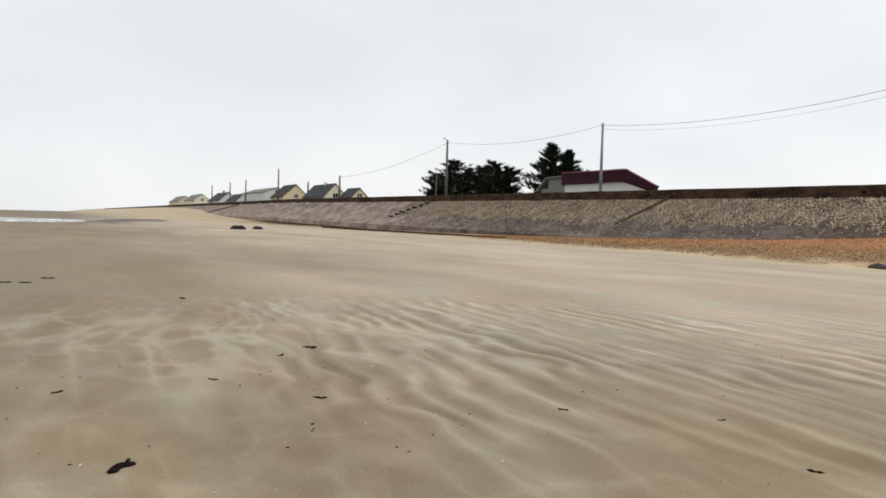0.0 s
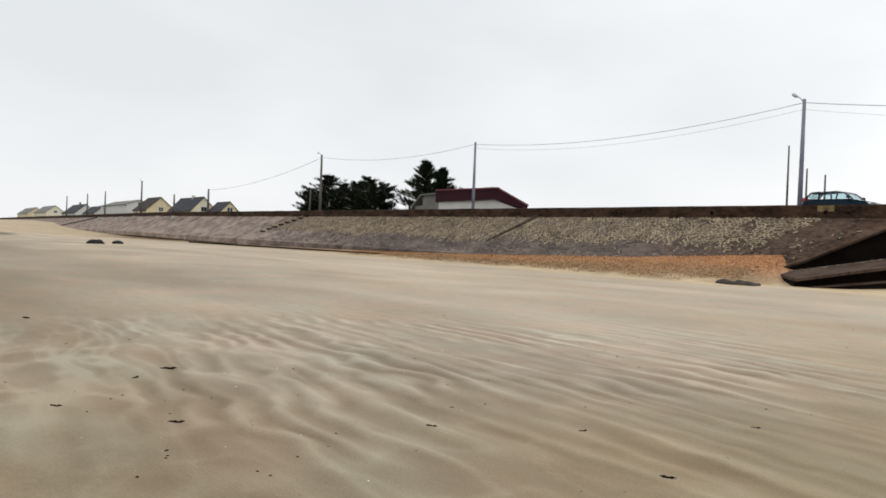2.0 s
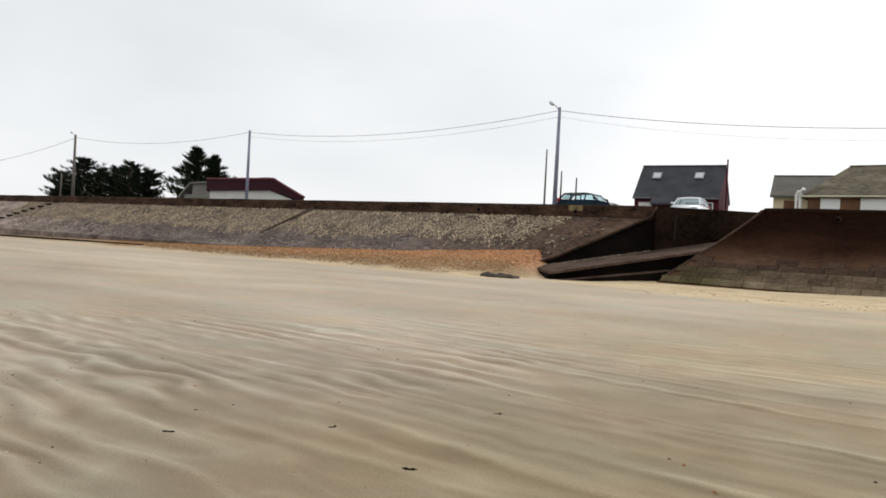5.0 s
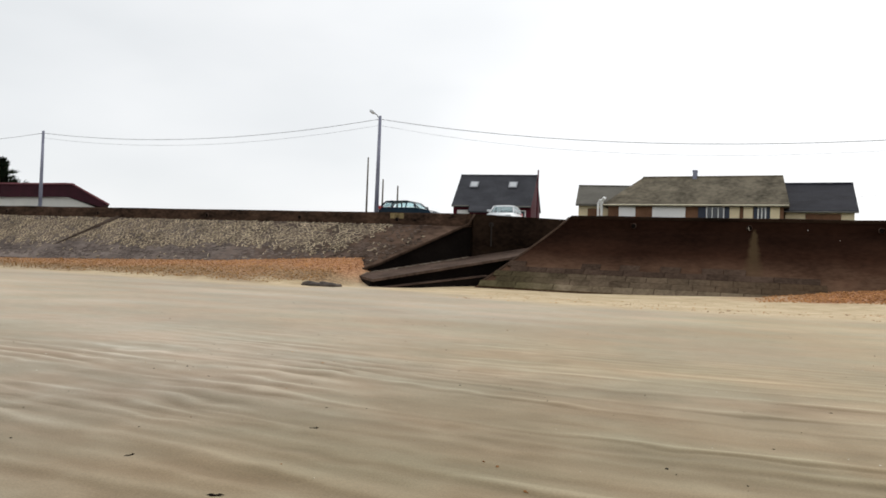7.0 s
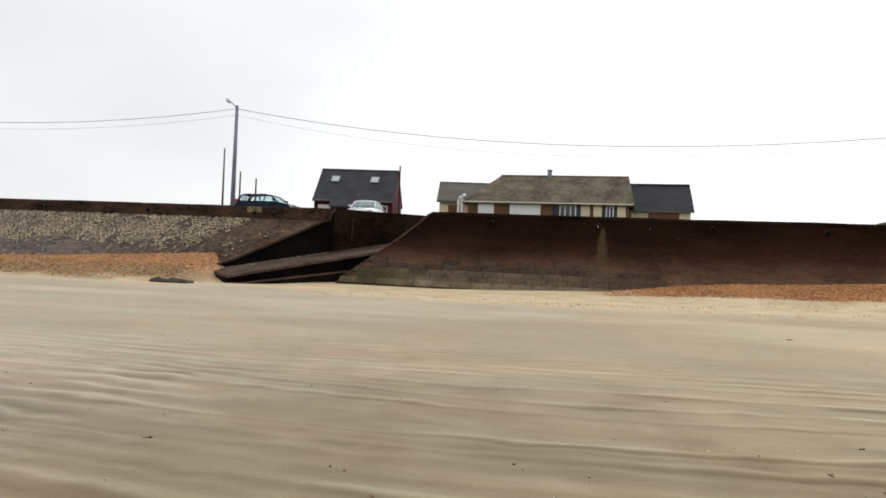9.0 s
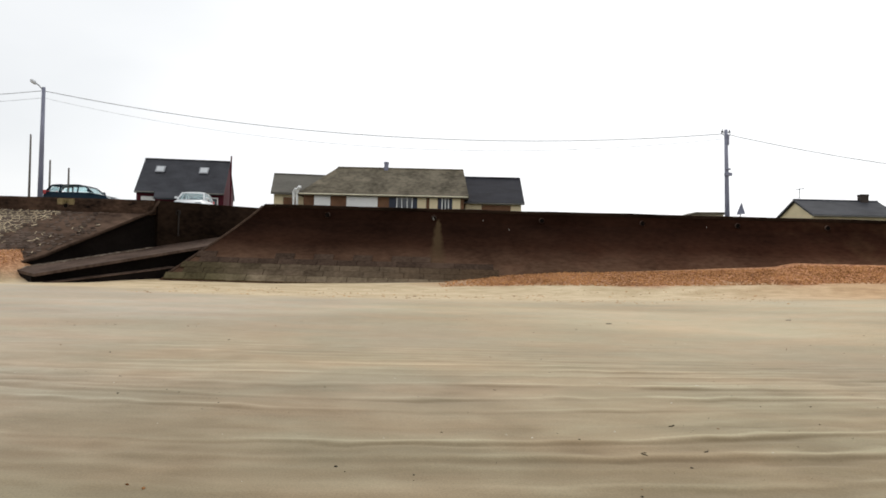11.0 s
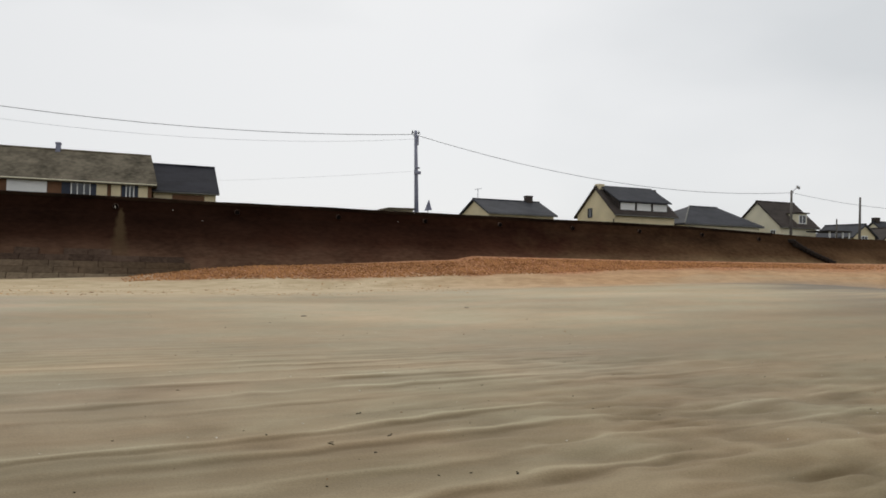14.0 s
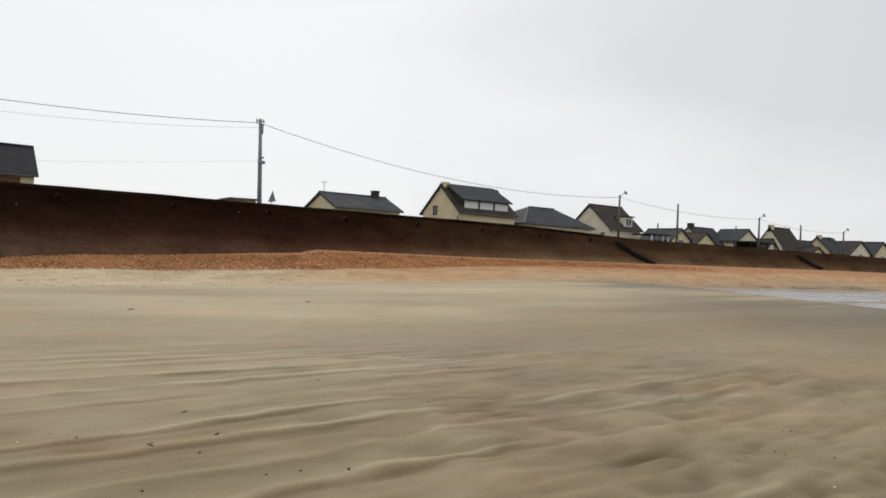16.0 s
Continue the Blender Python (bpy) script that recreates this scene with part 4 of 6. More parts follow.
def cable(p, q, sag, label="black overhead cable slung between utility poles", r=0.017):
    c = bmesh.new()
    n = 18
    pts = [tuple(Vector(p).lerp(Vector(q), i / n) - Vector((0, 0, sag * 4 * (i / n) * (1 - i / n)))) for i in range(n + 1)]
    ob = part("overhead_cable", tube(c, pts, r, 5), M["cable"], None, smooth=True)
    return tagged(ob, label, "cable", "overhead cables")


cable((-24.3, 46, 11.28), (17.0, 46, 9.6), 1.45, r=0.017)
cable((-24.3, 46, 10.85), (17.0, 46, 9.3), 1.75, r=0.0065)
cable((17.0, 46, 9.6), (52.1, 48, 7.95), 1.25, r=0.016)
cable((17.1, 46, 7.25), (-3.0, 58.8, 6.5), 0.25, "thin service cable running to the bungalow", r=0.0045)
cable((-57.0, 46, 11.4), (-24.3, 46, 11.28), 0.95, r=0.016)
cable((-57.0, 46, 11.0), (-24.3, 46, 10.85), 1.0, r=0.008)
cable((-89.4, 46, 12.4), (-57.0, 46, 11.4), 0.9, r=0.016)
cable((-132.8, 46, 9.5), (-89.4, 46, 12.3), 0.9, r=0.02)
cable((52.1, 48, 7.95), (74.1, 48, 7.4), 0.5, r=0.015)
cable((74.1, 48, 7.4), (91.8, 48, 6.9), 0.4, r=0.015)


# ---- houses ----
def window_on(parent, face, at, u0, u1, z0, z1, frame_mat, pane_mat, shutters=None, mullions=1):
    """A framed window on the front (y = at) or the side (x = at) of a house."""
    w = bmesh.new()
    t = 0.07
    pane_bm = bmesh.new()

    def bar(bm, a0, a1, c0, c1, d0, d1):
        if face == "front":
            box(bm, a0, a1, at - d1, at - d0, c0, c1)
        elif face == "left":
            box(bm, at - d1, at - d0, a0, a1, c0, c1)
        else:
            box(bm, at + d0, at + d1, a0, a1, c0, c1)

    bar(w, u0, u1, z0, z0 + t, 0.0, 0.06)
    bar(w, u0, u1, z1 - t, z1, 0.0, 0.06)
    bar(w, u0, u0 + t, z0 + t, z1 - t, 0.0, 0.06)
    bar(w, u1 - t, u1, z0 + t, z1 - t, 0.0, 0.06)
    wn_ = part("window", w, frame_mat, parent)
    for k in range(1, mullions + 1):
        c = u0 + (u1 - u0) * k / (mullions + 1)
        mull = bmesh.new()
        bar(mull, c - 0.03, c + 0.03, z0 + t, z1 - t, 0.0, 0.055)
        part("mullion", mull, frame_mat, wn_)
    bar(pane_bm, u0 + t, u1 - t, z0 + t, z1 - t, 0.004, 0.02)
    part("pane", pane_bm, pane_mat, wn_)
    if shutters:
        for s0, s1 in ((u0 - (u1 - u0) * 0.45, u0 - 0.02), (u1 + 0.02, u1 + (u1 - u0) * 0.45)):
            sb = bmesh.new()
            bar(sb, s0, s1, z0, z1, 0.0, 0.05)
            part("shutter", sb, shutters, wn_)
    return wn_


def house(name, label, x0, x1, y0, y1, eave, ridge, wall_mat, roof_mat, hip_l=0.0, hip_r=0.0, over=0.35, chimneys=(), group="houses behind the sea wall", gutter=True, top_shift=0.0, side=0.22):
    """A house with its ridge along the shore; hips as metres of ridge taken off each end."""
    zg = land_z((x0 + x1) / 2)
    h = thing(name, ((x0 + x1) / 2, (y0 + y1) / 2, zg), label, "house", group)
    cx, cy = (x0 + x1) / 2, (y0 + y1) / 2
    a, b, c, d, e, r = x0 - cx, x1 - cx, y0 - cy, y1 - cy, eave - zg, ridge - zg
    m = top_shift
    bm = bmesh.new()
    if hip_l or hip_r:
        box(bm, a, b, c, d, -0.2, e)
    else:
        hull(bm, [(a, c, -0.2), (a, d, -0.2), (a, d, e), (a, m, r - 0.12), (a, c, e), (b, c, -0.2), (b, d, -0.2), (b, d, e), (b, m, r - 0.12), (b, c, e)],
             [(0, 1, 2, 3, 4), (5, 9, 8, 7, 6), (0, 4, 9, 5), (1, 6, 7, 2), (2, 7, 8, 3), (4, 3, 8, 9), (0, 5, 6, 1)])
    part("wall", bm, wall_mat, h)
    # roof slabs, carried past the walls
    k = over * (r - e) / max(0.5, (m - c))
    A, B = a - (over if hip_l else side), b + (over if hip_r else side)
    C, D = c - over, d + over
    z_e, z_r = e - k + 0.1, r + 0.08
    top = [(A, C, z_e), (B, C, z_e), (B, D, z_e), (A, D, z_e), (A + hip_l, m, z_r), (B - hip_r, m, z_r)]
    t = 0.16
    low = [(x, y, z - t) for x, y, z in top]
    faces = [(0, 1, 5, 4), (2, 3, 4, 5), (0, 4, 3), (1, 2, 5), (6, 10, 11, 7), (8, 11, 10, 9), (6, 9, 10), (7, 11, 8), (0, 6, 7, 1), (2, 8, 9, 3), (1, 7, 8, 2), (0, 3, 9, 6)]
    bm = bmesh.new()
    vs = [bm.verts.new(v) for v in top + low]
    if hip_l or hip_r:
        use = [(0, 1, 5, 4), (2, 3, 4, 5), (0, 4, 3), (1, 2, 5), (6, 7, 8, 9), (0, 6, 7, 1), (2, 8, 9, 3), (1, 7, 8, 2), (0, 3, 9, 6)]
        for f in use:
            bm.faces.new([vs[i] for i in f])
        loose = [v for v in bm.verts if not v.link_faces]
        bmesh.ops.delete(bm, geom=loose, context="VERTS")
    else:
        for f in [(0, 1, 5, 4), (2, 3, 4, 5), (6, 10, 11, 7), (8, 11, 10, 9), (0, 6, 7, 1), (2, 8, 9, 3), (0, 4, 10, 6), (4, 3, 9, 10), (1, 7, 11, 5), (5, 11, 8, 2)]:
            bm.faces.new([vs[i] for i in f])
    bmesh.ops.recalc_face_normals(bm, faces=bm.faces[:])
    roof = part("roof", bm, roof_mat, h)
    part("ridge_tiles", tube(bmesh.new(), [(A + hip_l, m, z_r), (B - hip_r, m, z_r)], 0.09, 6), roof_mat, roof)
    if gutter:
        part("gutter", boxed(A, B, C - 0.07, C - 0.005, z_e - 0.13, z_e - 0.06, bevel=0.02), M["grey_roof"], roof, "pale gutter under the eave")
    for px, w, zt, mat in chimneys:
        bm = bmesh.new()
        box(bm, px - cx - w / 2, px - cx + w / 2, m - 0.3, m + 0.3, r - 0.6, zt - zg - 0.12)
        box(bm, px - cx - w / 2 - 0.03, px - cx + w / 2 + 0.03, m - 0.33, m + 0.33, zt - zg - 0.12, zt - zg)
        part("chimney", bm, mat, roof)
    return h, (cx, cy, zg), roof


# red-ended cottage with two skylights
hR, (cx, cy, cz), roof = house("cottage", "small cottage with steep slate roof, two skylights and dark red walls", -23.35, -17.0, 57.2, 62.4, 6.5, 8.9, M["red"], M["slate"], over=0.4, side=0.06, gutter=False)
for u0, u1 in ((-22.35, -21.65), (-19.1, -18.4)):
    k = (8.9 - 6.5) / 2.6
    y_m, half = 58.68, 0.34
    bm = bmesh.new()
    zc = 6.5 + (y_m - 57.2) * k + 0.22
    ang = math.atan(k)
    mt = Matrix.Translation(((u0 + u1) / 2 - cx, y_m - cy, zc - cz)) @ Matrix.Rotation(ang, 4, "X")
    bmesh.ops.create_cube(bm, size=1, matrix=mt @ Matrix.Diagonal((u1 - u0, 0.78, 0.10, 1)))
    sk = part("skylight", bm, M["metal"], roof, "grey-framed roof window")
    bm = bmesh.new()
    bmesh.ops.create_cube(bm, size=1, matrix=mt @ Matrix.Translation((0, 0, 0.045)) @ Matrix.Diagonal((u1 - u0 - 0.18, 0.58, 0.03, 1)))
    part("pane", bm, M["lamp_glass"], sk)
bm = bmesh.new()
hull(bm, [(-21.9 - cx, 56.2 - cy, 5.72 - cz), (-19.6 - cx, 56.2 - cy, 5.72 - cz), (-19.6 - cx, 57.4 - cy, 6.72 - cz), (-21.9 - cx, 57.4 - cy, 6.72 - cz), (-21.9 - cx, 56.2 - cy, 5.6 - cz), (-19.6 - cx, 56.2 - cy, 5.6 - cz), (-19.6 - cx, 57.4 - cy, 6.58 - cz), (-21.9 - cx, 57.4 - cy, 6.58 - cz)],
     [(0, 1, 2, 3), (7, 6, 5, 4), (0, 4, 5, 1), (1, 5, 6, 2), (2, 6, 7, 3), (3, 7, 4, 0)])
part("porch_roof", bm, M["slate"], hR)
for u0, u1 in ((-23.4, -21.95), (-19.55, -16.95)):
    part("gutter", tube(bmesh.new(), [(u0 - cx, 56.72 - cy, 6.16 - cz), (u1 - cx, 56.72 - cy, 6.16 - cz)], 0.045, 6), M["grey_roof"], roof, "pale gutter under the eave")
hR.rotation_euler = (0, 0, radians(8.0))
part("flue", tube(bmesh.new(), [(-16.9 - cx + 0.12, 59.2 - cy, 0.5), (-16.9 - cx + 0.12, 59.2 - cy, 9.4 - cz)], 0.06, 8), M["red"], hR, "tall thin flue pipe")
part("garage_door", boxed(-23.0 - cx, -22.0 - cx, 57.12 - cy, 57.2 - cy, 0.0, 5.85 - cz), M["white"], hR, "white garage door")
window_on(hR, "front", 57.2 - cy, -18.4 - cx, -17.4 - cx, 4.9 - cz, 5.9 - cz, M["white"], M["glass"])

# long bungalow with its two wings
hL, (cx, cy, cz), roof = house("bungalow", "long low bungalow with lichen-grown tiled roof and brown walls", -10.3, 1.6, 56.2, 63.6, 6.40, 8.62, M["brick"], M["lichen_roof"], hip_l=2.3, hip_r=0.35, chimneys=((-4.5, 0.3, 9.2, M["pole_grey"]),), gutter=False)
for u0, u1, mat, nm in ((-9.5, -8.3, M["white"], "roller_shutter"), (-7.1, -4.8, M["white"], "roller_shutter"), (-1.85, -1.2, M["cream"], "panel"), (-0.95, -0.35, M["cream"], "panel"), (0.75, 1.35, M["cream"], "panel")):
    part(nm, boxed(u0 - cx, u1 - cx, 56.13 - cy, 56.2 - cy, 4.6 - cz, 6.20 - cz, bevel=0.01), mat, hL)
window_on(hL, "front", 56.2 - cy, -3.4 - cx, -2.2 - cx, 4.7 - cz, 6.18 - cz, M["white"], M["glass"], shutters=M["blue"], mullions=2)
window_on(hL, "front", 56.2 - cy, -0.05 - cx, 0.5 - cx, 4.7 - cz, 6.18 - cz, M["white"], M["glass"], shutters=M["blue"], mullions=1)
part("gutter", tube(bmesh.new(), [(-10.6 - cx, 55.80 - cy, 6.24 - cz), (1.9 - cx, 55.80 - cy, 6.24 - cz)], 0.045, 6), M["cream_pale"], roof, "pale gutter along the eave")
part("downpipe", tube(bmesh.new(), [(-10.75 - cx, 56.0 - cy, 0.2), (-10.75 - cx, 56.0 - cy, 6.5 - cz), (-10.5 - cx, 55.8 - cy, 6.75 - cz)], 0.13, 8), M["white"], hL, "white downpipe")
part("downpipe", tube(bmesh.new(), [(-10.98 - cx, 55.9 - cy, 0.2), (-10.98 - cx, 55.9 - cy, 6.3 - cz), (-10.8 - cx, 55.8 - cy, 6.6 - cz)], 0.10, 8), M["white"], hL)
hLw, (cx, cy, cz), roof = house("garage_wing", "grey-roofed cream wing beside the bungalow", -13.6, -9.2, 58.2, 66.0, 6.5, 8.2, M["cream"], M["wing_roof"], gutter=False)
hLw.rotation_euler = (0, 0, radians(10))
part("door", boxed(-12.9 - cx, -11.9 - cx, 58.13 - cy, 58.2 - cy, 0, 2.0, bevel=0.01), M["brick"], hLw)
hLe, (cx, cy, cz), roof = house("slate_wing", "dark slate wing joined to the bungalow with cream walls", 1.75, 6.0, 57.6, 64.6, 6.12, 8.2, M["cream"], M["slate_dark"])
part("panel", boxed(3.0 - cx, 5.2 - cx, 57.53 - cy, 57.6 - cy, 0.3, 5.8 - cz, bevel=0.01), M["brick"], hLe)

# low cream house with chimney
hS, (cx, cy, cz), roof = house("low_house", "low cream house with slate roof, chimney and aerial", 29.4, 36.0, 60.0, 66.0, 5.88, 7.16, M["cream"], M["slate"], chimneys=((35.0, 0.6, 7.8, M["slate_warm"]),))
part("aerial", tube(bmesh.new(), [(29.7 - cx, 0, 6.9 - cz), (29.7 - cx, 0, 8.2 - cz)], 0.03, 6), M["metal"], hS)
part("aerial", tube(bmesh.new(), [(29.4 - cx, 0, 8.1 - cz), (30.1 - cx, 0, 8.2 - cz)], 0.025, 6), M["metal"], hS)
window_on(hS, "left", 29.4 - cx, 62.2 - cy, 63.2 - cy, 4.6 - cz, 5.6 - cz, M["white"], M["glass"])

# tall cream house with a long dormer
hY, (cx, cy, cz), roof = house("dormer_house", "cream gabled house with slate roof and wide white dormer", 41.3, 48.1, 58.0, 64.2, 6.30, 8.80, M["cream"], M["slate_warm"], chimneys=((41.7, 0.6, 9.15, M["cream"]),))
bm = bmesh.new()
hull(bm, [(41.95 - cx, 58.3 - cy, 6.35 - cz), (47.5 - cx, 58.3 - cy, 6.35 - cz), (47.5 - cx, 61.0 - cy, 6.35 - cz), (41.95 - cx, 61.0 - cy, 6.35 - cz),
          (41.95 - cx, 58.3 - cy, 7.45 - cz), (47.5 - cx, 58.3 - cy, 7.45 - cz), (47.5 - cx, 61.0 - cy, 8.85 - cz), (41.95 - cx, 61.0 - cy, 8.85 - cz)],
     [(0, 1, 5, 4), (1, 2, 6, 5), (3, 0, 4, 7), (4, 5, 6, 7), (0, 3, 2, 1), (2, 3, 7, 6)])
dormer = part("dormer", bm, M["slate_warm"], hY)
bm = bmesh.new()
hull(bm, [(41.7 - cx, 57.95 - cy, 7.42 - cz), (47.75 - cx, 57.95 - cy, 7.42 - cz), (47.75 - cx, 61.1 - cy, 9.06 - cz), (41.7 - cx, 61.1 - cy, 9.06 - cz),
          (41.7 - cx, 57.95 - cy, 7.3 - cz), (47.75 - cx, 57.95 - cy, 7.3 - cz), (47.75 - cx, 61.1 - cy, 8.94 - cz), (41.7 - cx, 61.1 - cy, 8.94 - cz)],
     [(0, 1, 2, 3), (4, 7, 6, 5), (0, 4, 5, 1), (1, 5, 6, 2), (2, 6, 7, 3), (3, 7, 4, 0)])
part("dormer_roof", bm, M["slate"], hY)
for u in (42.1, 43.95, 45.8):
    part("dormer_panel", boxed(u - cx, u + 1.6 - cx, 58.24 - cy, 58.3 - cy, 6.42 - cz, 7.26 - cz, bevel=0.01), M["white"], dormer, "white dormer shutter")
window_on(hY, "left", 41.3 - cx, 61.65 - cy, 62.35 - cy, 5.95 - cz, 6.85 - cz, M["slate_dark"], M["glass"], mullions=0)
part("downpipe", tube(bmesh.new(), [(41.22 - cx, 58.1 - cy, 0.2), (41.22 - cx, 58.1 - cy, 5.7 - cz)], 0.05, 6), M["slate"], hY)
window_on(hY, "front", 58.0 - cy, 46.3 - cx, 47.5 - cx, 4.3 - cz, 5.3 - cz, M["white"], M["glass"])

# hipped bungalow
hH, (cx, cy, cz), roof = house("hipped_bungalow", "bungalow with dark hipped slate roof and pale hip tiles", 49.6, 59.0, 58.2, 66.0, 5.7, 7.6, M["cream_pale"], M["slate"], hip_l=4.2, hip_r=2.2)
part("hip_tiles", tube(bmesh.new(), [(49.6 - 0.35 - cx, 58.2 - 0.35 - cy, 5.62 - cz), (49.25 + 4.2 - cx, 0, 7.7 - cz)], 0.07, 6), M["grey_roof"], roof, "pale hip tiles")

# brown-roofed gabled house with a glazed dormer
hW, (cx, cy, cz), roof = house("gabled_house", "pale gabled house with brown roof and glazed dormer", 61.0, 66.0, 57.4, 63.4, 5.9, 8.4, M["cream_pale"], M["slate_warm"])
dm = part("dormer", boxed(63.5 - cx, 64.8 - cx, 57.5 - cy, 60.0 - cy, 5.9 - cz, 7.15 - cz), M["cream_pale"], hW)
part("dormer_roof", boxed(63.35 - cx, 64.95 - cx, 57.25 - cy, 60.2 - cy, 7.15 - cz, 7.27 - cz, bevel=0.02), M["slate_warm"], hW)
window_on(hW, "front", 57.5 - cy, 63.65 - cx, 64.65 - cx, 6.1 - cz, 7.0 - cz, M["white"], M["glass"])
window_on(hW, "left", 61.0 - cx, 57.9 - cy, 58.6 - cy, 4.3 - cz, 5.4 - cz, M["white"], M["glass"])
part("fascia", boxed(60.7 - cx, 60.85 - cx, 62.6 - cy, 63.8 - cy, 5.75 - cz, 6.0 - cz), M["blue"], hW)
cp = thing("carport", (65.4, 55.4, land_z(65.4)), "dark open carport with white posts beside the gabled house", "carport")
part("roof", boxed(-1.5, 1.6, -1.4, 1.4, 1.6, 1.75, bevel=0.02), M["timber"], cp)
for sx in (-1.3, -0.4, 0.5, 1.4):
    part("post", boxed(sx - 0.06, sx + 0.06, -1.3, -1.18, 0, 1.6), M["white"], cp)

# the row further along the shore
def seafront_house(label, x0, x1, y0, y1, eave, ridge, wall_mat, roof_mat, chimneys=()):
    h, (cx, cy, cz), rf_ = house("seafront_house", label, x0, x1, y0, y1, eave, ridge, wall_mat, roof_mat, chimneys=chimneys, group="seafront row")
    window_on(h, "left", x0 - cx, -0.5, 0.5, eave - 0.9 - cz, eave - cz, M["white"], M["glass"])
    window_on(h, "front", y0 - cy, x0 + 1.0 - cx, x0 + 2.1 - cx, eave - 1.1 - cz, eave - 0.3 - cz, M["white"], M["glass"])
    return h


def gable_front(label, x0, x1, y0, depth, eave, ridge, wall_mat, roof_mat, chimneys=()):
    """The same house turned so that its gable looks out to sea."""
    mx, my, w = (x0 + x1) / 2, y0 + depth / 2, (x1 - x0) / 2
    h = seafront_house(label, mx - depth / 2, mx + depth / 2, my - w, my + w, eave, ridge, wall_mat, roof_mat, [(mx + c[0], *c[1:]) for c in chimneys])
    h.rotation_euler = (0, 0, math.pi / 2)
    return h


gable_front("low slate-roofed cream garage house in the row", 72.3, 75.6, 58.0, 4.8, 5.2, 6.4, M["cream"], M["slate"])
gable_front("small cream gabled annex of the slate house", 76.4, 80.0, 57.6, 4.2, 4.95, 6.15, M["cream"], M["slate_warm"])
seafront_house("dark slate house with a chimney in the row", 82.6, 87.6, 61.0, 66.0, 5.2, 7.25, M["cream_pale"], M["slate"], ((83.0, 0.7, 7.8, M["slate_warm"]),))
gable_front("cream gabled house behind an open carport", 86.6, 90.8, 58.8, 4.0, 5.8, 7.2, M["cream_pale"], M["slate"])
gable_front("small white gabled annex beside the carport", 90.8, 93.2, 57.4, 3.0, 4.9, 6.1, M["white_wall"], M["slate_warm"])
seafront_house("tall cream gabled house with brown roof and chimney", 97.8, 102.6, 59.4, 63.4, 5.5, 8.1, M["cream_pale"], M["slate_warm"], ((98.1, 0.6, 8.5, M["cream"]),))
seafront_house("low slate-roofed pale lean-to beside the tall house", 103.2, 106.6, 59.0, 62.0, 4.9, 6.5, M["cream_pale"], M["slate"])
gable_front("low brown-roofed outbuilding in the seafront row", 100.6, 104.6, 57.0, 4.0, 4.5, 5.5, M["cream"], M["slate_warm"])
seafront_house("cream gabled house with dark slate roof and chimney", 108.0, 112.6, 58.2, 62.2, 5.3, 7.2, M["cream"], M["slate"], ((108.6, 0.5, 7.6, M["cream"]), (111.2, 0.4, 7.4, M["slate_warm"])))
gable_front("distant brown-roofed cream house in the row", 113.5, 119.4, 58.0, 8.5, 5.2, 7.0, M["cream_pale"], M["slate_warm"])
gable_front("distant slate-roofed cream house along the shore", 120.6, 126.0, 58.0, 8.0, 5.2, 7.2, M["cream"], M["slate"])
gable_front("far cream house near the end of the row", 130.0, 137.0, 58.0, 9.0, 5.2, 7.4, M["cream_pale"], M["slate"])
gable_front("far slate-roofed house near the end of the row", 142.0, 150.0, 58.0, 9.0, 5.2, 7.8, M["cream"], M["slate"])
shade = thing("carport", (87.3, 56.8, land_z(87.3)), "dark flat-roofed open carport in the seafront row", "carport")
part("roof", boxed(-2.8, 2.8, -1.2, 1.4, 1.75, 1.95, bevel=0.03), M["timber"], shade)
part("back_wall", boxed(-2.7, 2.7, 1.2, 1.35, 0, 1.75), M["timber"], shade)
for sx in (-2.6, -0.8, 0.9, 2.6):
    part("post", boxed(sx - 0.06, sx + 0.06, -1.1, -0.98, 0, 1.75), M["timber"], shade)

# houses to the west
far_west = (
    ("cream gabled house with dark slate roof", -196.0, -178.0, 57.7, 63.6, 7.3, 10.4, M["cream_pale"], M["slate"], ((-186.0, 0.9, 11.0, M["white_wall"]),)),
    ("low slate-roofed annex of the gabled house", -177.0, -168.5, 61.5, 65.5, 7.2, 9.2, M["cream"], M["slate"], ()),
    ("yellow gabled house with brown roof by the shore", -232.0, -218.0, 58, 66.0, 7.9, 11.5, M["yellow"], M["slate_warm"], ()),
    ("long pale house with low roof by the shore", -274.0, -240.0, 58, 66.0, 9.8, 11.2, M["white_wall"], M["grey_roof"], ()),
    ("grey-roofed pale house on the far shore", -304.0, -284.0, 58, 64, 7.5, 10.0, M["white_wall"], M["slate"], ()),
    ("distant dark-roofed house on the far shore", -345.0, -318.0, 58, 66, 8.0, 11.4, M["white_wall"], M["slate"], ((-330, 1.2, 12.4, M["grey_roof"]),)),
    ("faint yellow house on the far shore", -420.0, -385.0, 58, 66, 9.0, 12.0, M["cream_pale"], M["grey_roof"], ()),
    ("faint pale house on the far shore", -480.0, -440.0, 58, 66, 9.0, 12.0, M["cream"], M["grey_roof"], ()),
)
for lab, x0, x1, y0, y1, e, r, wm, rm, ch in far_west:
    h, (cx, cy, cz), rf_ = house("shore_house", lab, x0, x1, y0, y1, e, r, wm, rm, chimneys=ch, group="houses to the west", gutter=False)
    window_on(h, "right", x1 - cx, -0.7, 0.7, e - 0.4 - cz, e + 0.8 - cz, M["white"], M["glass"])
    window_on(h, "front", y0 - cy, x0 + 3 - cx, x0 + 5 - cx, e - 1.5 - cz, e - 0.4 - cz, M["white"], M["glass"])

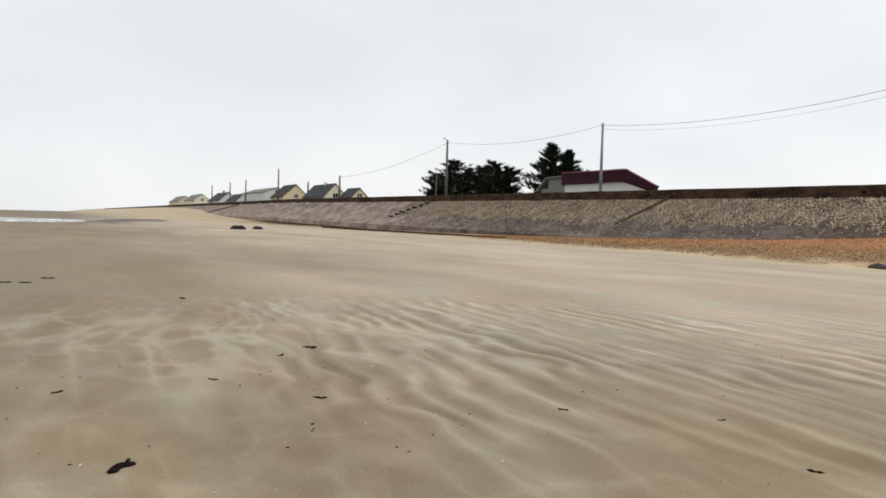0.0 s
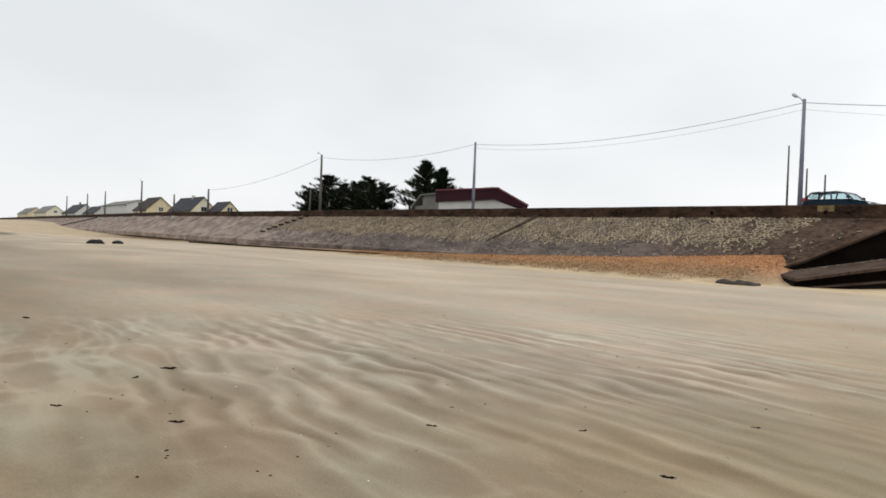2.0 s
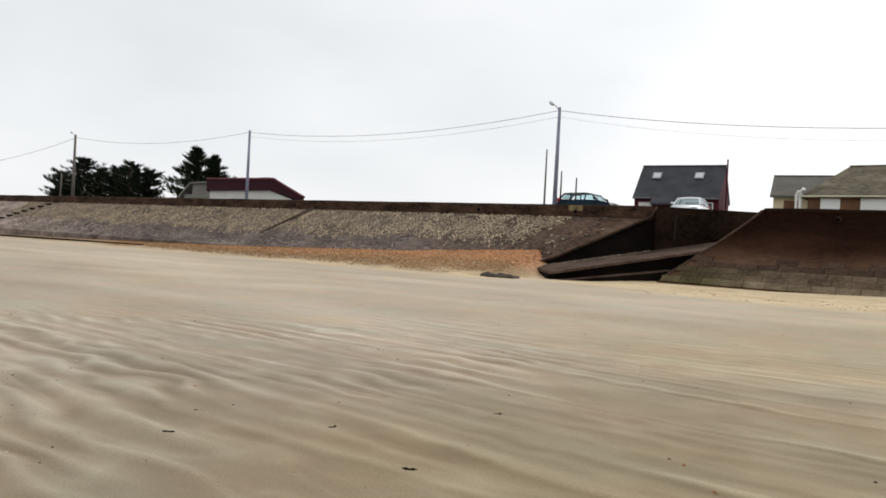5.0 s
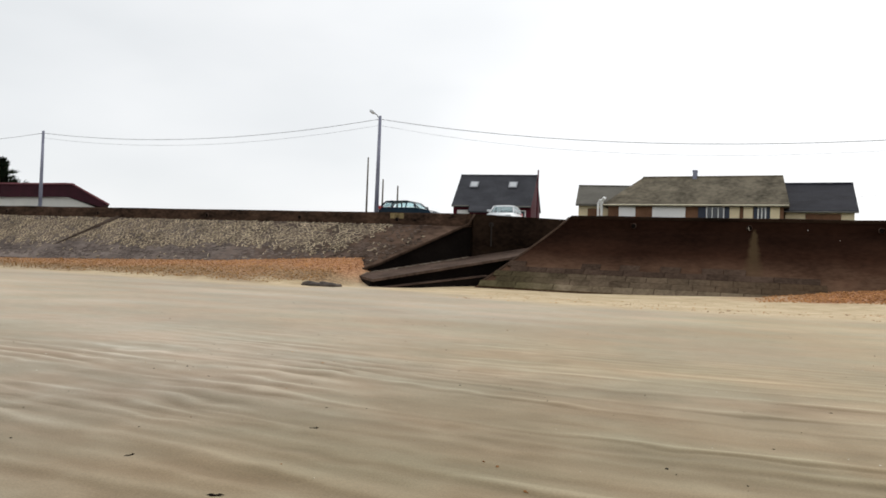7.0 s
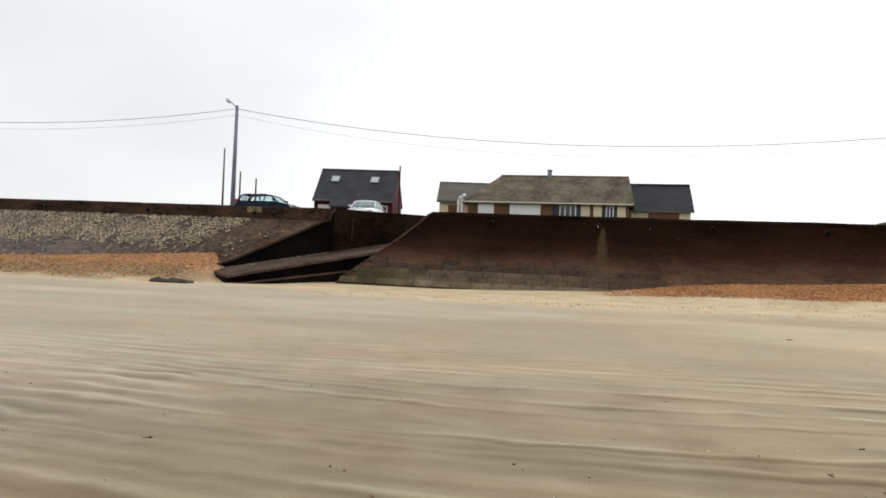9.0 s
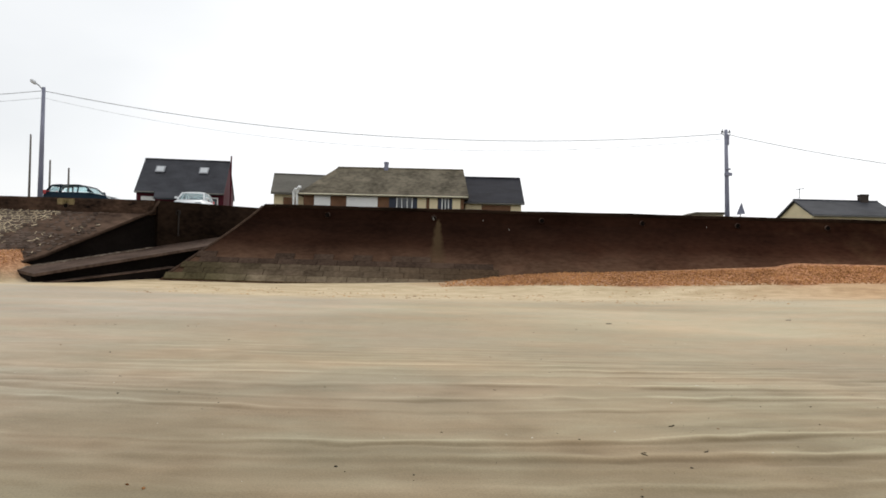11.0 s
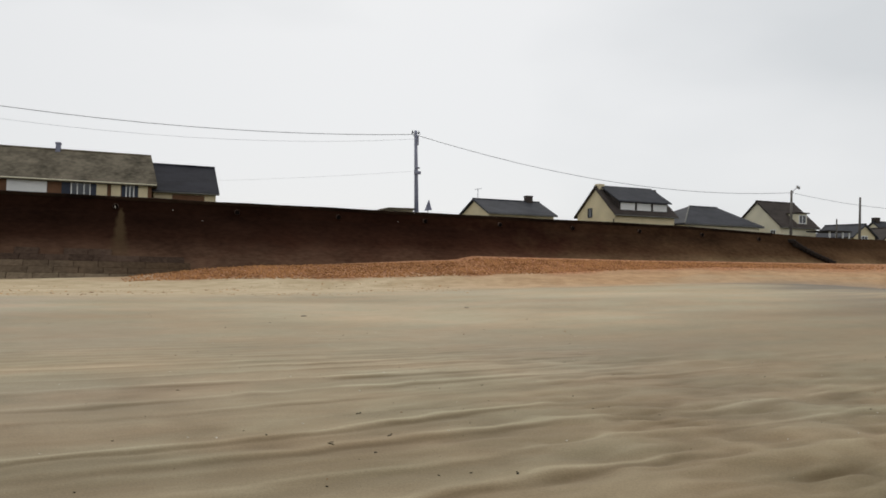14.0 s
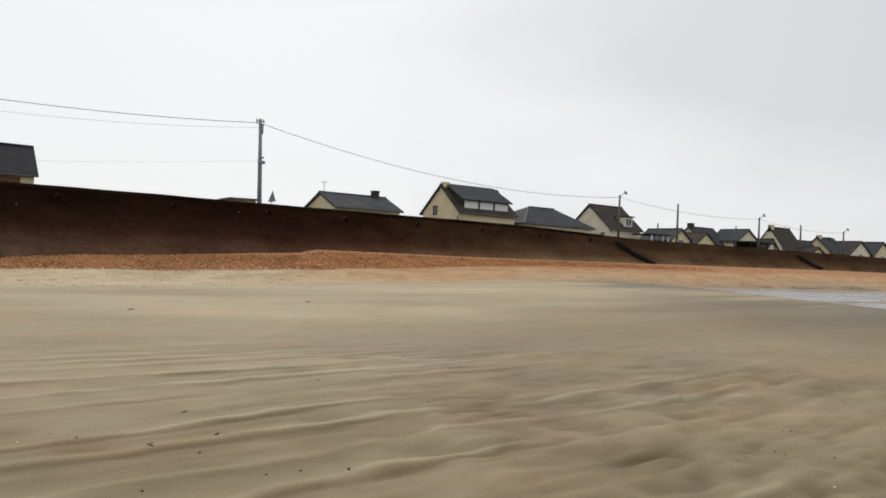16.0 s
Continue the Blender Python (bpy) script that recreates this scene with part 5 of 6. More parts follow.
# long low building with red fascia
zb = land_z(-66)
rb = thing("beach_building", (-66.5, 58.0, zb), "low white building with dark red sloping fascia roof", "building")
bm = bmesh.new()
prism(bm, [(-8.2, -0.2), (-8.2, 6.75 - zb), (2.3, 6.75 - zb), (6.7, 5.6 - zb), (6.7, -0.2)], -2.95, 5.0)
for v in bm.verts:
    v.co.x -= (v.co.y + 3.3) * 1.12
part("wall", bm, M["white_wall"], rb)
bm = bmesh.new()
prism(bm, [(-8.8, 6.72 - zb), (-8.8, 8.15 - zb), (3.0, 8.0 - zb), (8.1, 5.95 - zb), (7.0, 5.72 - zb), (2.5, 6.72 - zb)], -3.3, 5.4)
for v in bm.verts:
    v.co.x -= (v.co.y + 3.3) * 1.12
part("fascia", bm, M["maroon"], rb, "dark red painted fascia and roof")
bm = bmesh.new()
prism(bm, [(-8.9, 8.08 - zb), (-8.9, 8.22 - zb), (3.02, 8.08 - zb), (8.2, 5.99 - zb), (8.02, 5.88 - zb), (2.97, 7.93 - zb)], -3.45, -3.3)
for v in bm.verts:
    v.co.x -= (v.co.y + 3.3) * 1.12
part("verge", bm, M["verge"], rb, "faded pink roof edge")
part("vent", boxed(-0.6, 1.4, -2.6, -1.6, 8.0 - zb, 8.22 - zb), M["maroon"], rb)
gs = thing("shed", (-79.0, 57.5, land_z(-79)), "small shed with plain grey sloping roof", "shed")
zb2 = land_z(-79)
part("wall", boxed(-2.6, 3.0, -1.5, 3.5, -0.2, 6.4 - zb2), M["grey_roof"], gs)
bm = bmesh.new()
prism(bm, [(-3.2, 6.2 - zb2), (-1.0, 7.85 - zb2), (3.3, 7.95 - zb2), (3.3, 7.8 - zb2), (-0.9, 7.7 - zb2), (-3.0, 6.05 - zb2)], -1.9, 3.9)
part("roof", bm, M["grey_roof"], gs)
part("gable", boxed(-1.0, 3.0, -1.45, 3.4, 6.4 - zb2, 7.75 - zb2), M["grey_roof"], gs)

# small roof and warning sign beside the grey pole
bx = thing("shelter", (16.3, 47.4, land_z(16)), "low cream shelter with flat grey roof behind the wall", "shelter")
part("wall", boxed(-0.95, 1.0, -0.7, 0.7, 0, 0.77), M["cream"], bx)
part("roof", prism(bmesh.new(), [(-1.2, 0.70), (-0.75, 0.87), (1.12, 0.90), (1.15, 0.78), (-1.15, 0.68)], -0.9, 0.9), M["lichen_roof"], bx)
sg = thing("road_sign", (18.15, 46.3, land_z(18)), "triangular road sign seen from behind on a post", "sign")
part("post", tube(bmesh.new(), [(0, 0, 0), (0.06, 0, 1.4)], 0.03, 6), M["metal"], sg)
bm = bmesh.new()
prism(bm, [(-0.22, 0.75), (0.30, 0.82), (0.07, 1.5)], -0.05, -0.02)
part("plate", bm, M["pole_grey"], sg, "grey back of a triangular plate")


# ---- cars ----
def car(at, turn, paint, label, length=4.3, width=1.75, height=1.5):
    c = thing("car", at, label, "car", "parked cars")
    c.rotation_euler = (0, 0, turn)
    L, W, H = length / 2, width / 2, height
    low = [(-L, 0.35), (-L - 0.02, 0.65), (-L + 0.06, 0.95), (L - 1.15, 0.95), (L - 0.25, 0.78), (L, 0.55), (L, 0.3), (L - 0.5, 0.22), (-L + 0.5, 0.22)]
    bm = bmesh.new()
    prism(bm, low, -W, W)
    bmesh.ops.bevel(bm, geom=bm.edges[:], offset=0.05, segments=2, affect="EDGES")
    part("body", bm, paint, c, smooth=True)

    bm = bmesh.new()

    def pt(x, z, s):
        return Vector((x, s * (W - 0.05 - 0.32 * (z - 0.95)), z))

    for s in (-1, 1):
        for (xa, za), (xb, zb), rad in (((-L + 0.10, 0.93), (-L + 0.48, 1.36), 0.055), ((-L + 0.48, 1.36), (-L + 1.05, H - 0.05), 0.05), ((L - 0.98, 0.93), (0.45, H - 0.09), 0.045), ((0.06, 0.93), (0.09, H - 0.05), 0.045), ((-L + 0.98, 0.93), (-L + 1.05, H - 0.05), 0.045)):
            tube(bm, [tuple(pt(xa, za, s)), tuple(pt(xb, zb, s))], rad, 6)
    rx, rz = [-L + 0.44, -L + 1.0, -0.1, 0.48], [1.36, H - 0.03, H, H - 0.10]
    up = [[bm.verts.new((x, k * (W - 0.05 - 0.32 * (z - 0.95)), z + (0.03 if abs(k) < 0.5 else 0))) for k in (-1, -0.4, 0.4, 1)] for x, z in zip(rx, rz)]
    dn = [[bm.verts.new((x, k * (W - 0.05 - 0.32 * (z - 0.95)), z - 0.05)) for k in (-1, -0.4, 0.4, 1)] for x, z in zip(rx, rz)]
    for g in (up, dn):
        for i in range(3):
            for j in range(3):
                bm.faces.new((g[i][j], g[i + 1][j], g[i + 1][j + 1], g[i][j + 1]))
    for i in range(3):
        bm.faces.new((up[i][0], up[i + 1][0], dn[i + 1][0], dn[i][0]))
        bm.faces.new((up[i][3], up[i + 1][3], dn[i + 1][3], dn[i][3]))
        bm.faces.new((up[0][i], up[0][i + 1], dn[0][i + 1], dn[0][i]))
        bm.faces.new((up[3][i], up[3][i + 1], dn[3][i + 1], dn[3][i]))
    bmesh.ops.recalc_face_normals(bm, faces=bm.faces[:])
    cab = part("cabin", bm, paint, c, smooth=False)
    part("seats", boxed(-L + 1.0, 0.2, -W + 0.3, W - 0.3, 0.5, 0.98, bevel=0.08), M["rubber"], c)
    # glass on the sides, front and back
    for s in (-1, 1):
        for quad in (((-L + 0.42, 1.0), (-L + 0.62, 1.28), (-L + 1.0, 1.36), (-L + 0.95, 1.0)), ((-L + 1.02, 1.0), (-L + 1.1, 1.38), (0.05, 1.4), (0.02, 1.0)), ((0.10, 1.0), (0.13, 1.4), (0.42, 1.36), (0.95, 1.0))):
            bm = bmesh.new()
            out = [(x, s * (W - 0.015 - 0.32 * (z - 0.95)), z) for x, z in quad]
            inn = [(x, y - s * 0.03, z) for x, y, z in out]
            k = len(out)
            hull(bm, out + inn, [tuple(range(k)), tuple(range(k, 2 * k))[::-1]] + [(i, (i + 1) % k, k + (i + 1) % k, k + i) for i in range(k)])
            part("side_window", bm, M["car_glass"], cab)
    for x0, z0, x1, z1, nm in ((L - 1.03, 0.99, L - 1.55, 1.36, "windscreen"), (-L + 0.13, 1.02, -L + 0.42, 1.31, "rear_window")):
        dx = 0.03 if x0 > 0 else -0.03
        w0, w1 = W - 0.12, W - 0.26
        bm = bmesh.new()
        q = [(x0 + dx, -w0, z0), (x0 + dx, w0, z0), (x1 + dx, w1, z1), (x1 + dx, -w1, z1)]
        q2 = [(x - 2 * dx, y, z - 0.03) for x, y, z in q]
        hull(bm, q + q2, [(0, 1, 2, 3), (7, 6, 5, 4), (0, 4, 5, 1), (1, 5, 6, 2), (2, 6, 7, 3), (3, 7, 4, 0)])
        part(nm, bm, M["car_glass"], cab)
    for s in (-1, 1):
        part("tail_lamp", boxed(-L - 0.045, -L + 0.2, s * (W - 0.20) - 0.225, s * (W - 0.20) + 0.225, 0.80, 1.06, bevel=0.03), M["tail_red"], c)
        part("headlamp", boxed(L - 0.42, L - 0.07, s * (W - 0.25) - 0.18, s * (W - 0.25) + 0.2, 0.58, 0.74, bevel=0.03), M["lamp_glass"], c)
        part("wing_mirror", boxed(0.75, 0.95, min(s * W, s * (W + 0.2)), max(s * W, s * (W + 0.2)), 0.98, 1.12, bevel=0.03), paint, c)
        for x in (-L + 0.8, L - 0.85):
            bm = bmesh.new()
            bmesh.ops.create_cone(bm, cap_ends=True, segments=20, radius1=0.31, radius2=0.31, depth=0.2, matrix=Matrix.Translation((x, s * (W - 0.06), 0.31)) @ Matrix.Rotation(math.pi / 2, 4, "X"))
            wh = part("wheel", bm, M["rubber"], c)
            bm = bmesh.new()
            bmesh.ops.create_cone(bm, cap_ends=True, segments=14, radius1=0.2, radius2=0.18, depth=0.215, matrix=Matrix.Translation((x, s * (W - 0.055), 0.31)) @ Matrix.Rotation(math.pi / 2, 4, "X"))
            part("rim", bm, M["metal"], wh)
    part("grille", boxed(L - 0.03, L + 0.012, -0.45, 0.45, 0.42, 0.56), M["rubber"], c)
    part("bumper", boxed(L - 0.1, L + 0.03, -W + 0.08, W - 0.08, 0.26, 0.40, bevel=0.03), paint, c)
    return c


car((-22.45, 47.5, land_z(-22.8) + 0.05), 0.0, M["car_teal"], "dark teal hatchback parked behind the sea wall", height=1.45, length=4.05)
car((-16.4, 50.3, land_z(-16) + 0.012), -math.pi / 2 + 0.12, M["car_white"], "white car parked facing the slipway", height=1.5, length=4.2)


# ---- trees ----
def cypress(at, height, spread, lean, label, seed, flat=0.0):
    rng = random.Random(seed)
    t = thing("cypress_tree", at, label, "tree", "dark trees by the road")
    bm = bmesh.new()
    tube(bm, [(0, 0, -0.3), (lean * 0.3, 0, height * 0.35), (lean * 0.7, 0, height * 0.7), (lean, 0, height * 0.97)], [0.34, 0.26, 0.15, 0.04], 8)
    trunk = part("trunk", bm, M["bark"], t, smooth=True)
    limbs = bmesh.new()
    verts, faces = [], []

    def spray(c, size, aim):
        """A fan of narrow upswept blades."""
        for _ in range(11):
            p = c + Vector((rng.gauss(0, 1), rng.gauss(0, 1), rng.gauss(0, 0.5))) * size * 0.26
            d = (aim * 1.5 + Vector((rng.uniform(-0.8, 0.8), rng.uniform(-0.8, 0.8), rng.uniform(-0.25, 0.8)))).normalized()
            s = d.cross(Vector((rng.uniform(-1, 1), rng.uniform(-1, 1), rng.uniform(-1, 1)))).normalized()
            ln_, wd_ = size * rng.uniform(0.7, 1.7), size * rng.uniform(0.06, 0.13)
            k = len(verts)
            verts.extend([tuple(p - s * wd_), tuple(p + s * wd_), tuple(p + s * wd_ * 0.7 + d * ln_ * 0.6), tuple(p + d * ln_), tuple(p - s * wd_ * 0.7 + d * ln_ * 0.6)])
            faces.append((k, k + 1, k + 2, k + 3, k + 4))

    n = int(height * (12 if flat else 17))
    for i in range(n):
        f = 0.05 + 0.92 * (i + rng.random()) / n
        z = height * f
        a = rng.uniform(0, 2 * math.pi)
        if flat:
            prof = max(0.04, 1 - ((f - 0.28) / 0.74) ** 2) ** 0.6
        else:
            prof = min(1.0, 0.55 + 2.2 * f) * (1 - f) ** 0.95 * 1.25 + 0.03
        prof *= 0.88 + 0.20 * math.sin(f * 23 + seed + 2.0 * a)
        r = spread * prof * rng.uniform(0.35, 1.05)
        root = Vector((lean * f, 0, z * 0.92))
        tip = root + Vector((math.cos(a) * r, math.sin(a) * r, r * rng.uniform(0.10, 0.45)))
        tube(limbs, [tuple(root), tuple(root.lerp(tip, 0.55) - Vector((0, 0, 0.05 * r))), tuple(tip)], [0.07, 0.045, 0.015], 5)
        for k in (0.2, 0.45, 0.7, 0.95):
            spray(root.lerp(tip, k), (0.80 - 0.25 * f) * (1.0 - 0.25 * k), (tip - root).normalized() * 0.9 + Vector((0, 0, 0.35)))
    part("branchwork", limbs, M["bark"], trunk)
    me = mesh_from("crown", verts, faces, M["needles"])
    cr = new("crown", me)
    cr.parent = t
    return t


for at, h, s, ln_, lab, sd, fl in (
    ((-124.5, 62, land_z(-124)), 6.2, 3.8, -0.6, "low wind-shaped dark cypress beside the road", 1, 1),
    ((-118.8, 62.5, land_z(-119)), 8.5, 4.3, 0.2, "tall dense dark cypress in a clump by the road", 2, 1),
    ((-113.4, 62, land_z(-113)), 6.6, 3.6, 0.3, "broad dark cypress in a clump by the road", 3, 1),
    ((-108.2, 62.5, land_z(-108)), 6.6, 3.8, -0.2, "dense dark cypress in a clump by the road", 4, 1),
    ((-104.0, 62, land_z(-104)), 7.3, 3.8, 0.2, "dense dark cypress in a clump by the road", 8, 1),
    ((-99.3, 62, land_z(-99)), 6.0, 3.2, 0.5, "low dark cypress at the edge of a clump", 5, 1),
    ((-88.2, 62, land_z(-88)), 9.3, 5.3, 0.2, "tall pointed dark cypress behind the low building", 6, 0),
    ((-85.4, 62.5, land_z(-85)), 7.9, 4.2, 1.1, "leaning dark cypress behind the low building", 7, 0),
):
    cypress(at, h, s, ln_, lab, sd, fl)


# ---- on the sand ----
def lumps(dims, seed, count, rough=0.22):
    """An irregular heap, as one mesh."""
    rng = random.Random(seed)
    bm = bmesh.new()
    for i in range(count):
        f = (i + 0.5) / count - 0.5
        r = bmesh.ops.create_icosphere(bm, subdivisions=2, radius=1, matrix=Matrix.Translation((dims[0] * f * 0.85, rng.uniform(-0.3, 0.3) * dims[1], dims[2] * 0.12)) @ Matrix.Rotation(rng.uniform(-0.5, 0.5), 4, "Z") @ Matrix.Diagonal((dims[0] / count * 0.85, dims[1] * rng.uniform(0.28, 0.5), dims[2] * rng.uniform(0.5, 0.85), 1)))
        for v in r["verts"]:
            v.co += v.co.normalized() * rough * dims[2] * noise.noise(v.co * (1.6 / max(dims[2], 0.02)) * 0.5 + Vector((seed, i, 0)))
    return bm


def kelp(at, length, turn, label, seed):
    """A crumpled piece of dried weed with a stalk."""
    rng = random.Random(seed)
    k = thing("kelp_strap", (at[0], at[1], ground_z(at[0], at[1])), label, "seaweed", "weed on the sand")
    k.rotation_euler = (0, 0, turn)
    part("blade", lumps((length, length * 0.34, length * 0.13), seed, 3, 0.5), M["weed"], k)
    part("stalk", tube(bmesh.new(), [(length * 0.36, 0, 0.01), (length * 0.55, length * 0.10, length * 0.07), (length * 0.72, length * 0.16, 0.004)], [0.07 * length, 0.05 * length, 0.02 * length], 6), M["weed"], k)
    return k


for at, ln_, tn, lab, sd in (
    ((-4.99, 0.33), 0.22, 2.4, "large curled strap of dried black kelp on sand", 1),
    ((-6.31, 2.04), 0.13, 0.9, "small dark kelp scrap on rippled sand", 2),
    ((-8.76, 2.69), 0.16, 1.2, "dark twist of dried kelp on rippled sand", 3),
    ((-8.38, 2.25), 0.10, 2.2, "small black kelp scrap on rippled sand", 4),
    ((-5.08, 3.79), 0.08, 0.4, "tiny black kelp scrap on damp sand", 5),
    ((-3.18, 4.42), 0.09, 0.3, "tiny black kelp scrap on damp sand", 6),
    ((-7.37, 1.31), 0.10, 0.6, "thin brown kelp scrap on damp sand", 7),
    ((-7.29, -0.03), 0.10, 1.9, "thin dark kelp scrap on damp sand", 8),
    ((-4.35, 4.85), 0.07, 1.2, "tiny brown kelp scrap on damp sand", 9),
    ((-14.76, 2.03), 0.20, 0.2, "brown kelp tuft on the sand flat", 10),
    ((-18.7, -1.15), 0.26, 1.5, "dark line of dried kelp on the sand flat", 11),
    ((-18.6, -0.72), 0.22, 1.0, "dark line of dried kelp on the sand flat", 12),
    ((-19.7, -0.30), 0.24, 1.2, "dark line of dried kelp on the sand flat", 13),
    ((2.44, 8.30), 0.06, 0.3, "tiny black kelp scrap on streaked sand", 14),
    ((2.44, 7.31), 0.06, 0.8, "tiny black kelp scrap on streaked sand", 15),
    ((1.87, 7.15), 0.05, 2.2, "tiny dark kelp scrap on streaked sand", 16),
    ((2.95, 5.93), 0.05, 1.2, "tiny dark kelp scrap on streaked sand", 17),
    ((-3.69, 6.39), 0.07, 0.5, "tiny dark kelp scrap on streaked sand", 18),
    ((9.75, 21.65), 0.13, 0.1, "flat dark kelp scrap on streaked sand", 19),
    ((4.34, 19.6), 0.13, 0.2, "flat dark kelp scrap on streaked sand", 20),
):
    kelp(at, ln_, tn, lab, sd)


wr = thing("weedy_rock", (-86.8, 18.2, ground_z(-86.8, 18.2)), "dark weed-covered rock mound on the sand flat", "rock")
part("mound", lumps((1.3, 1.9, 0.55), 3, 3), M["rock"], wr, smooth=True)
wr = thing("weedy_rock", (-88.6, 20.6, ground_z(-88.6, 20.6)), "smaller dark weed-covered rock on the sand flat", "rock")
part("mound", lumps((1.0, 1.5, 0.42), 5, 2), M["rock"], wr, smooth=True)

sl = thing("broken_slab", (-19.9, 32.3, ground_z(-19.9, 32.3)), "broken dark concrete slab lying by the slipway foot", "slab")
bm = lumps((1.9, 0.8, 0.28), 8, 4)
part("slab", bm, M["slab"], sl, smooth=True)
part("slab_edge", boxed(-0.9, 1.0, -0.42, 0.36, -0.05, 0.12, bevel=0.05), M["slab"], sl)


# flecks of weed, stones and shell on the near sand
def scatter(name, label, category, mat, count, seed, area, size, flat):
    rng = np.random.RandomState(seed)
    x0, x1, y0, y1 = area
    px, py = rng.uniform(x0, x1, count * 3), rng.uniform(y0, y1, count * 3)
    keep = value_noise(px * 0.5 + seed, py * 0.9, 30 + seed) > 0.42
    px, py = px[keep][:count], py[keep][:count]
    pz = beach_height(px, py) + relief(px, py) + 0.002
    verts, faces = [], []
    base = [(1, 0, 0), (-1, 0, 0), (0, 1, 0), (0, -1, 0), (0, 0, 1), (0, 0, -1)]
    tri = [(0, 2, 4), (2, 1, 4), (1, 3, 4), (3, 0, 4), (2, 0, 5), (1, 2, 5), (3, 1, 5), (0, 3, 5)]
    for x, y, z in zip(px, py, pz):
        s = size * (0.4 + 1.3 * rng.rand() ** 2)
        a = rng.uniform(0, 6.3)
        k = len(verts)
        sc = (s * rng.uniform(0.7, 1.7), s * rng.uniform(0.5, 1.0), s * flat)
        for bx_, by_, bz_ in base:
            j = rng.uniform(0.75, 1.25)
            ux, uy = bx_ * sc[0] * j, by_ * sc[1] * j
            verts.append((x + ux * math.cos(a) - uy * math.sin(a), y + ux * math.sin(a) + uy * math.cos(a), z + bz_ * sc[2]))
        faces.extend(tuple(k + i for i in f) for f in tri)
    return tagged(new(name, mesh_from(name, verts, faces, mat)), label, category, kind="stuff")


scatter("weed_flecks", "scattered dark flecks of dried weed on the sand", "seaweed", M["weed"], 220, 1, (-14, 12, -3, 22), 0.012, 0.4)
scatter("weed_bits", "dark crumbs of dried weed on the damp sand", "seaweed", M["weed"], 260, 6, (-9, 8, -1, 11), 0.010, 0.35)
scatter("small_stones", "scattered small brown stones on the sand", "stones", M["pebble"], 110, 2, (-12, 12, -2, 20), 0.012, 0.6)
scatter("weed_line", "dark line of stranded weed beside the tide pool", "seaweed", M["weed"], 1000, 4, (50, 150, 34.05, 34.4), 0.042, 0.5)
scatter("shell_bits", "scattered bleached shell fragments on the sand", "shells", M["shell"], 160, 3, (-10, 10, -1, 16), 0.010, 0.4)


scatter("strip_stones", "stray orange-brown stones on the dry sand strip", "stones", M["pebble"], 700, 8, (-12, 14, 28.5, 34.5), 0.028, 0.6)


# the shingle banks at the wall's foot
def shingle_bank(label, x0, x1, count, seed, lowest, mat):
    rng = np.random.RandomState(seed)
    px = rng.uniform(x0, x1, count * 4)
    t = rng.uniform(0, 1.05, count * 4) ** 0.8
    fy = np.interp(px, TOE_X, TOE_Y)
    py = fy + (38.3 - fy) * t
    keep = (rng.rand(count * 4) < np.interp(px, (x0, x0 + 2.5, x1 - 14, x1), (0.15, 1, 1, 0.05))) & (t > lowest + np.interp(px, (20, 34), (0, 0.38))) if lowest > 0.3 else t > lowest + 0.25 * (value_noise(px * 0.6, py * 1.2, 50 + seed) - 0.5)
    px, py = px[keep][:count], py[keep][:count]
    pz = beach_height(px, py)
    verts, faces = [], []
    tri = [(0, 2, 4), (2, 1, 4), (1, 3, 4), (3, 0, 4), (2, 0, 5), (1, 2, 5), (3, 1, 5), (0, 3, 5)]
    base = np.array([(1, 0, 0), (-1, 0, 0), (0, 1, 0), (0, -1, 0), (0, 0, 1), (0, 0, -1)], float)
    for x, y, z in zip(px, py, pz):
        r = 0.018 + 0.036 * rng.rand() ** 2.2
        q = base * rng.uniform(0.75, 1.3, (6, 3)) * (r * rng.uniform(0.8, 1.5), r, r * 0.75)
        a = rng.uniform(0, 6.3)
        k = len(verts)
        for ux, uy, uz in q:
            verts.append((x + ux * math.cos(a) - uy * math.sin(a), y + ux * math.sin(a) + uy * math.cos(a), z + uz + r * 0.3))
        faces.extend(tuple(k + i for i in f) for f in tri)
    return tagged(new("shingle", mesh_from("shingle", verts, faces, mat, smooth=True)), label, "shingle", kind="stuff")


shingle_bank("bank of orange-brown shingle below the stone-faced wall", -62, -20.6, 15000, 1, 0.06, M["pebble_west"])
shingle_bank("long bank of orange-brown shingle below the dark wall", 0, 52, 20000, 2, 0.38, M["pebble"])


rng = random.Random(21)
verts, faces = [], []
for i in range(420):
    f = rng.random() ** 1.3
    o = abs(rng.gauss(0, 0.10)) * (1 - 0.5 * f)
    p = Vector(RL[0]).lerp(Vector(RL[1]), f * 0.95).lerp(Vector(RR[0]).lerp(Vector(RR[1]), f * 0.95), min(0.5, 0.03 + o))
    r = rng.uniform(0.025, 0.07)
    k = len(verts)
    for ux, uy, uz in ((1, 0, 0), (-1, 0, 0), (0, 1, 0), (0, -1, 0), (0, 0, 1), (0, 0, -1)):
        verts.append((p.x + ux * r * rng.uniform(0.8, 1.4), p.y + uy * r * rng.uniform(0.8, 1.3), p.z + 0.01 + max(uz, -0.3) * r * 0.8))
    faces.extend(tuple(k + q for q in t) for t in ((0, 2, 4), (2, 1, 4), (1, 3, 4), (3, 0, 4), (2, 0, 5), (1, 2, 5), (3, 1, 5), (0, 3, 5)))
tagged(new("gravel", mesh_from("gravel", verts, faces, M["grit"], smooth=True)), "loose gravel washed along the slipway deck", "gravel", kind="stuff")


